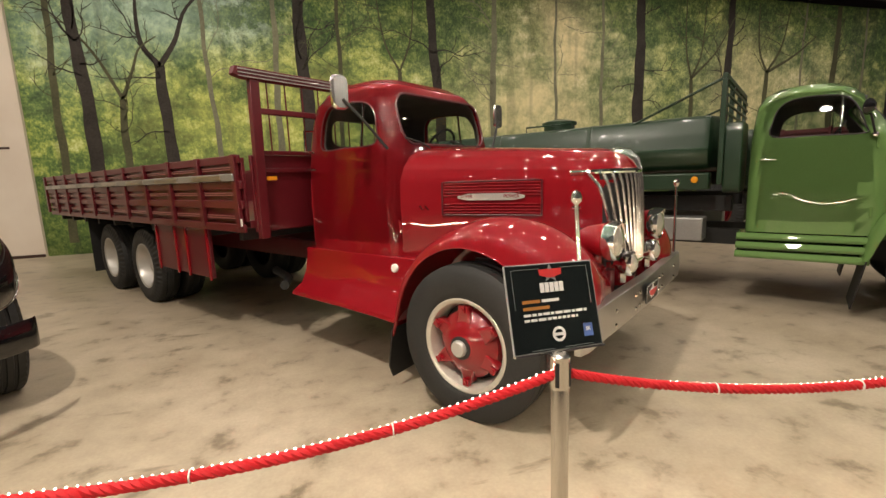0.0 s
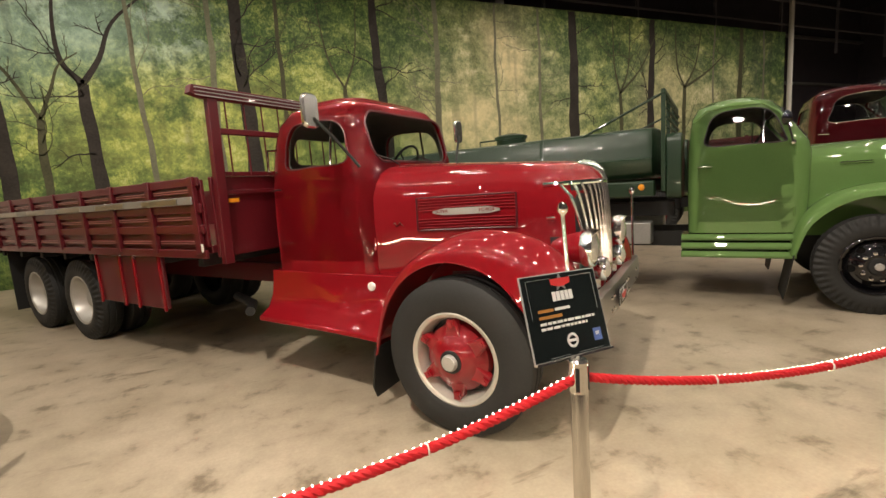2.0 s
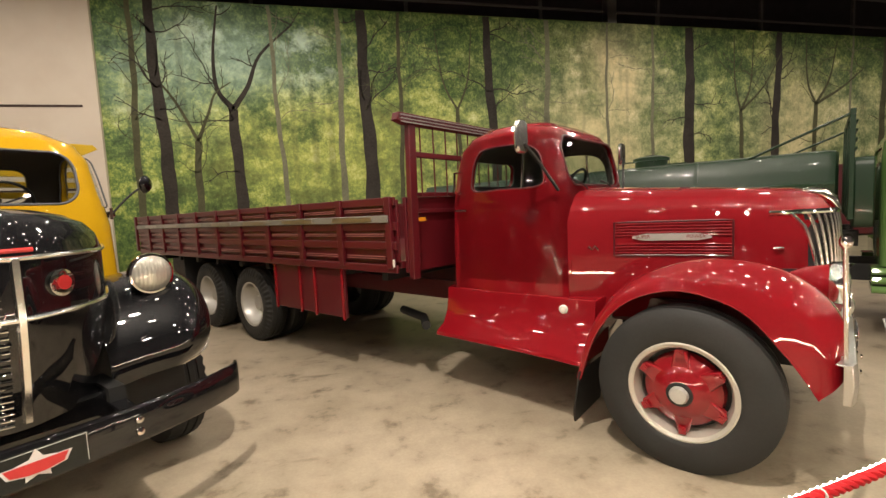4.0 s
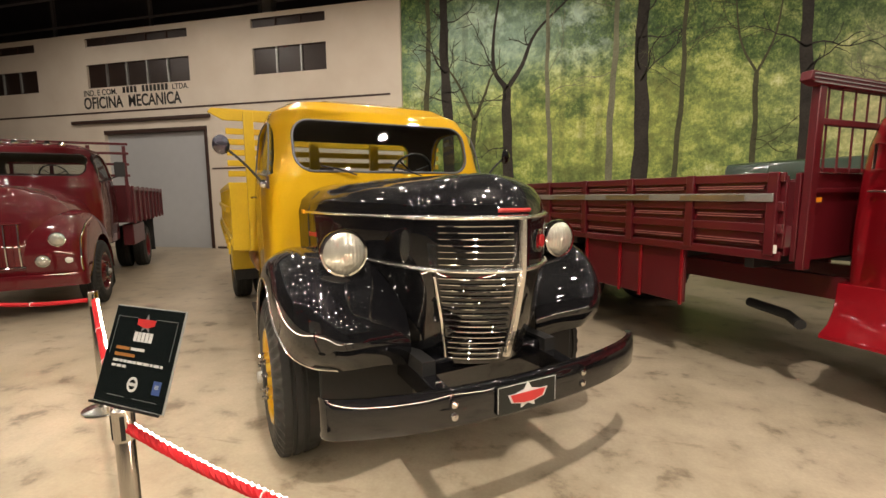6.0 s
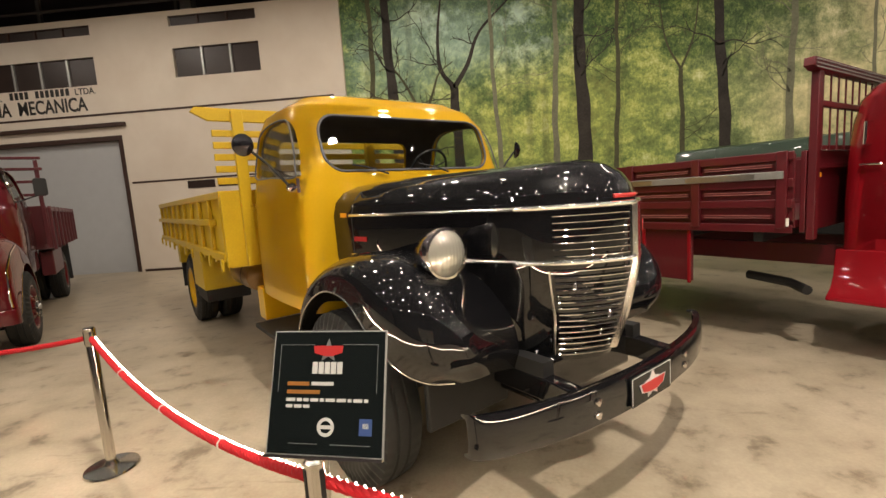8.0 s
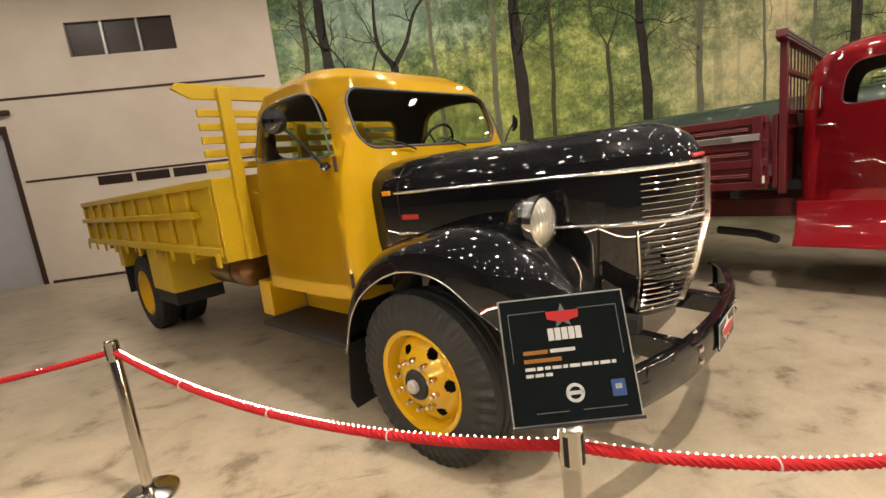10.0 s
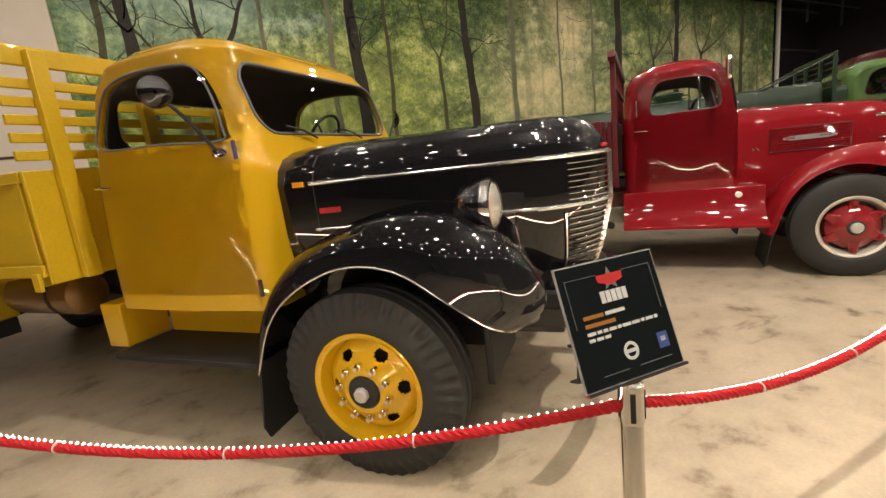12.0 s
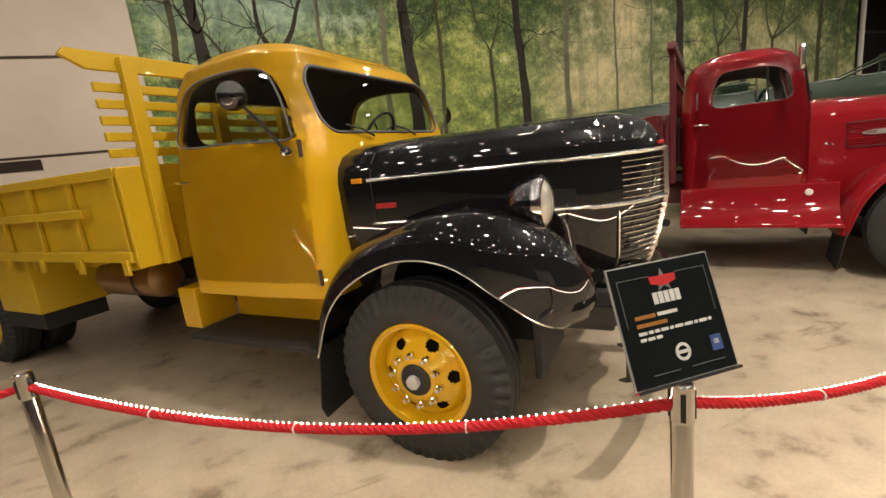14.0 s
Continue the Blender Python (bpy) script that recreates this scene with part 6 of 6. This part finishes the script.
        board(t, "locker", -3.95, -3.05, a, b, 0.66, 1.05, UNDER, "black locker under the tank", 0.012)
        board(t, "beam", -8.3, -1.9, *sorted((s * 0.55, s * 0.68)), 1.06, 1.25, UNDER)
    # guard rack behind the cab
    hx = -2.02
    rack = board(t, "guard_rack", hx, hx + 0.05, -1.12, 1.12, 2.57, 2.63, GREEN_DARK)
    for y in (-1.09, -0.4, 0.4, 1.09):
        board(rack, "rack_post", hx, hx + 0.05, y - 0.03, y + 0.03, 1.4, 2.568, GREEN_DARK)
    for z in (2.18, 2.28, 2.38, 2.48):
        board(rack, "rack_bar", hx + 0.052, hx + 0.07, -1.10, 1.10, z, z + 0.03, GREEN_DARK)
    for s in (-1, 1):
        part("brace", cyl(B(), (hx, s * 1.06, 2.58), (-3.1, s * 1.0, 2.12), 0.016, seg=8), GREEN_DARK, rack)
    for s in (-1, 1):
        bm = prism(B(), rrect(min(s * 0.45, s * 1.06), max(s * 0.45, s * 1.06), 1.30, 2.10, 0.10, 5), lambda a, b, d: (d, a, b), -1.97, -1.80)
        part("side_cabinet", bm, GREEN_DARK, t, "dark green rounded cabinet behind the cab", bevel=0.012)
    return t


green_truck()

# ---------------------------------------------------------------- dark red truck with flush wings
D_SPEC = dict(
    paint=MAROON, bonnet_paint=MAROON, wing_paint=MAROON, wing_lip=CHROME, seal=CHROME,
    cab=[(0.90, -2.0, -0.50, 1.05, 0.14), (1.50, -2.0, -0.48, 1.07, 0.2), (1.90, -2.0, -0.46, 1.05, 0.26), (2.05, -2.0, -0.50, 1.03, 0.28), (2.25, -1.98, -0.62, 0.99, 0.30),
         (2.46, -1.95, -0.75, 0.94, 0.34), (2.58, -1.9, -0.86, 0.86, 0.36), (2.66, -1.8, -1.0, 0.70, 0.3), (2.70, -1.6, -1.15, 0.46, 0.2), (2.71, -1.45, -1.28, 0.2, 0.05)],
    side_window=[(-1.72, 2.06), (-1.25, 2.05), (-0.76, 2.04), (-0.76, 2.12), (-0.86, 2.38), (-1.02, 2.50), (-1.40, 2.51), (-1.62, 2.44), (-1.70, 2.26)],
    shield=(2.10, 2.48, 0.88, 0.12), rear_window=(2.15, 2.4, 0.6), door=(-1.92, -0.70, 0.92, 2.6), handle=(-1.86, 1.86), hinges=(1.95, 1.1),
    bonnet_back=-0.55,
    bonnet_w=[(-0.55, 0.95), (0.0, 0.92), (0.5, 0.86), (0.8, 0.74), (0.95, 0.55), (1.02, 0.3), (1.04, 0.0)],
    bonnet_z=[(0.55, 1.0, -0.05), (1.0, 1.0, 0.0), (1.50, 0.98, -0.02), (1.66, 0.90, -0.06), (1.78, 0.76, -0.13), (1.86, 0.58, -0.22), (1.91, 0.36, -0.32), (1.92, 0.14, -0.4)],
    wing=([(-0.70, 0.50), (-0.60, 0.84), (-0.34, 1.06), (0.0, 1.14), (0.32, 1.05), (0.58, 0.82), (0.78, 0.62), (0.90, 0.55)],
          [(-0.76, 0.50), (-0.72, 0.96), (-0.48, 1.34), (-0.05, 1.52), (0.42, 1.52), (0.82, 1.40), (1.0, 1.10), (1.0, 0.56)],
          [(-0.74, 0.52), (-0.70, 0.96), (-0.46, 1.34), (-0.05, 1.54), (0.42, 1.54), (0.80, 1.42), (0.97, 1.10), (0.97, 0.55)]))


def maroon_truck(ox, oy, deg, scale, label, rack=True):
    S = D_SPEC
    t = truck_base("cargo_truck", label, ox, oy, deg)
    t.scale = (scale, scale, scale)
    cab(t, S)
    bonnet(t, S)
    wings(t, S)
    chassis(t, -6.6, 0.9)
    for s in (-1, 1):
        wheel(t, 0.0, s, "disc", MAROON, R=0.52, y_out=1.17)
        wheel(t, -4.6, s, "dish", MAROON, R=0.52, inner=True)
        headlamp(t, 0.99, s * 0.84, 1.14, 0.10, MAROON, deep=0.1)
        headlamp(t, 1.0, s * 0.66, 0.84, 0.085, CHROME, "fog_lamp", deep=0.08)
        part("turn_lamp", lathe(B(), [(0.05, -0.02), (0.05, 0.015), (0.03, 0.03), (0.001, 0.035)], centre=(0.99, s * 0.95, 0.84), axis=(1, 0, 0), seg=18), WHITE_P, t, "small round white lamp")
        part("wing_trim", tube(B(), [(0.55, s * 1.155, 1.42), (0.82, s * 1.14, 1.34), (0.96, s * 1.10, 1.14), (0.985, s * 1.09, 0.8), (0.96, s * 1.10, 0.6)], 0.012, 6), CHROME, t, "chrome wing edge strip")
        part("mirror_arm", tube(B(), [(-0.7, s * 1.05, 2.0), (-0.62, s * 1.35, 2.1), (-0.62, s * 1.38, 2.3)], 0.012, 6), UNDER, t)
        bm = prism(B(), rrect(-0.08, 0.08, -0.13, 0.13, 0.03, 4), lambda a, b, d: (-0.62 + d, s * 1.38 + a, 2.22 + b), -0.02, 0.02)
        part("mirror", bm, UNDER, t, "black mirror", bevel=0.008)
        for k in range(3):
            part("cab_lamp", lathe(B(), [(0.05, 0.0), (0.05, 0.03), (0.03, 0.06), (0.001, 0.07)], centre=(-1.0 + 0.02 * k, s * (0.12 + 0.2 * k), 2.66 - 0.01 * k), axis=(0.3, 0, 1), seg=14), CHROME, t, "small chrome roof lamp")
    for k in range(13):
        y = -0.42 + 0.07 * k
        pts = [nose_line(S, 0.78 + 0.58 * j / 6, y, y + 0.001, 0.012, 1)[0] for j in range(7)]
        part("grille_bar", tube(B(), pts, 0.013, 6), MAROON if k % 2 else CHROME, t)
    for z in (0.76, 1.38):
        part("grille_band", tube(B(), nose_line(S, z, -0.46, 0.46, 0.012), 0.02, 8), CHROME if z < 1 else MAROON, t)
    part("nose_badge", box(B(), 1.03, 1.05, -0.14, 0.14, 1.43, 1.47), CHROME, t, "chrome nose badge", bevel=0.006)
    pts = [(0.95, -1.16), (1.05, -1.08), (1.10, -0.6), (1.12, 0), (1.10, 0.6), (1.05, 1.08), (0.95, 1.16)]
    P = spline([(a, b, 0) for a, b in pts], 4)
    part("bumper", skin(B(), [[(p.x - 0.03, p.y, 0.66), (p.x + 0.015, p.y, 0.66), (p.x + 0.025, p.y, 0.57), (p.x + 0.015, p.y, 0.47), (p.x - 0.03, p.y, 0.47)] for p in P]), MAROON, t, bevel=0.006)
    # bed and rack
    X0, X1, Y = -6.9, -2.25, 1.25
    board(t, "bed_floor", X0, X1, -Y + 0.03, Y - 0.03, 1.22, 1.29, RED_DULL)
    for s in (-1, 1):
        a, b = sorted((s * Y, s * (Y - 0.03)))
        sp = board(t, "side_board", X0, X1, a, b, 1.2, 1.95, RED_DULL)
        for k in range(8):
            x = X1 - 0.06 - k * 0.64
            board(sp, "stake", x - 0.03, x + 0.03, *sorted((s * (Y + 0.004), s * (Y + 0.05))), 1.18, 1.97, RED_DULL)
        board(sp, "side_rail", X0, X1, *sorted((s * (Y + 0.004), s * (Y + 0.04))), 1.88, 1.95, RED_DULL)
        board(t, "rear_flap", -5.4, -5.38, *sorted((s * 0.65, s * 1.2)), 0.3, 1.2, UNDER)
        board(t, "side_guard", -3.9, -2.5, *sorted((s * 1.0, s * 1.2)), 0.7, 1.15, RED_DULL, "", 0.02)
    if not rack:
        return t
    hx = -2.3
    hb = board(t, "headboard", hx, hx + 0.04, -1.24, 1.24, 1.2, 1.98, RED_DULL)
    for y in (-1.2, -0.6, 0.0, 0.6, 1.2):
        board(hb, "rack_post", hx + 0.042, hx + 0.09, y - 0.03, y + 0.03, 1.2, 2.78, RED_DULL)
    for z in (2.15, 2.38, 2.60, 2.79):
        board(hb, "rack_bar", hx + 0.042 + 0.05, hx + 0.12, -1.28, 1.28, z, z + 0.05, RED_DULL)
    return t


maroon_truck(-9.96, 5.27, -51, 1.0, "dark red vintage cargo truck with round headlamps")
maroon_truck(13.6, 4.6, -53.5, 1.17, "large dark red truck standing beyond the green one", False)
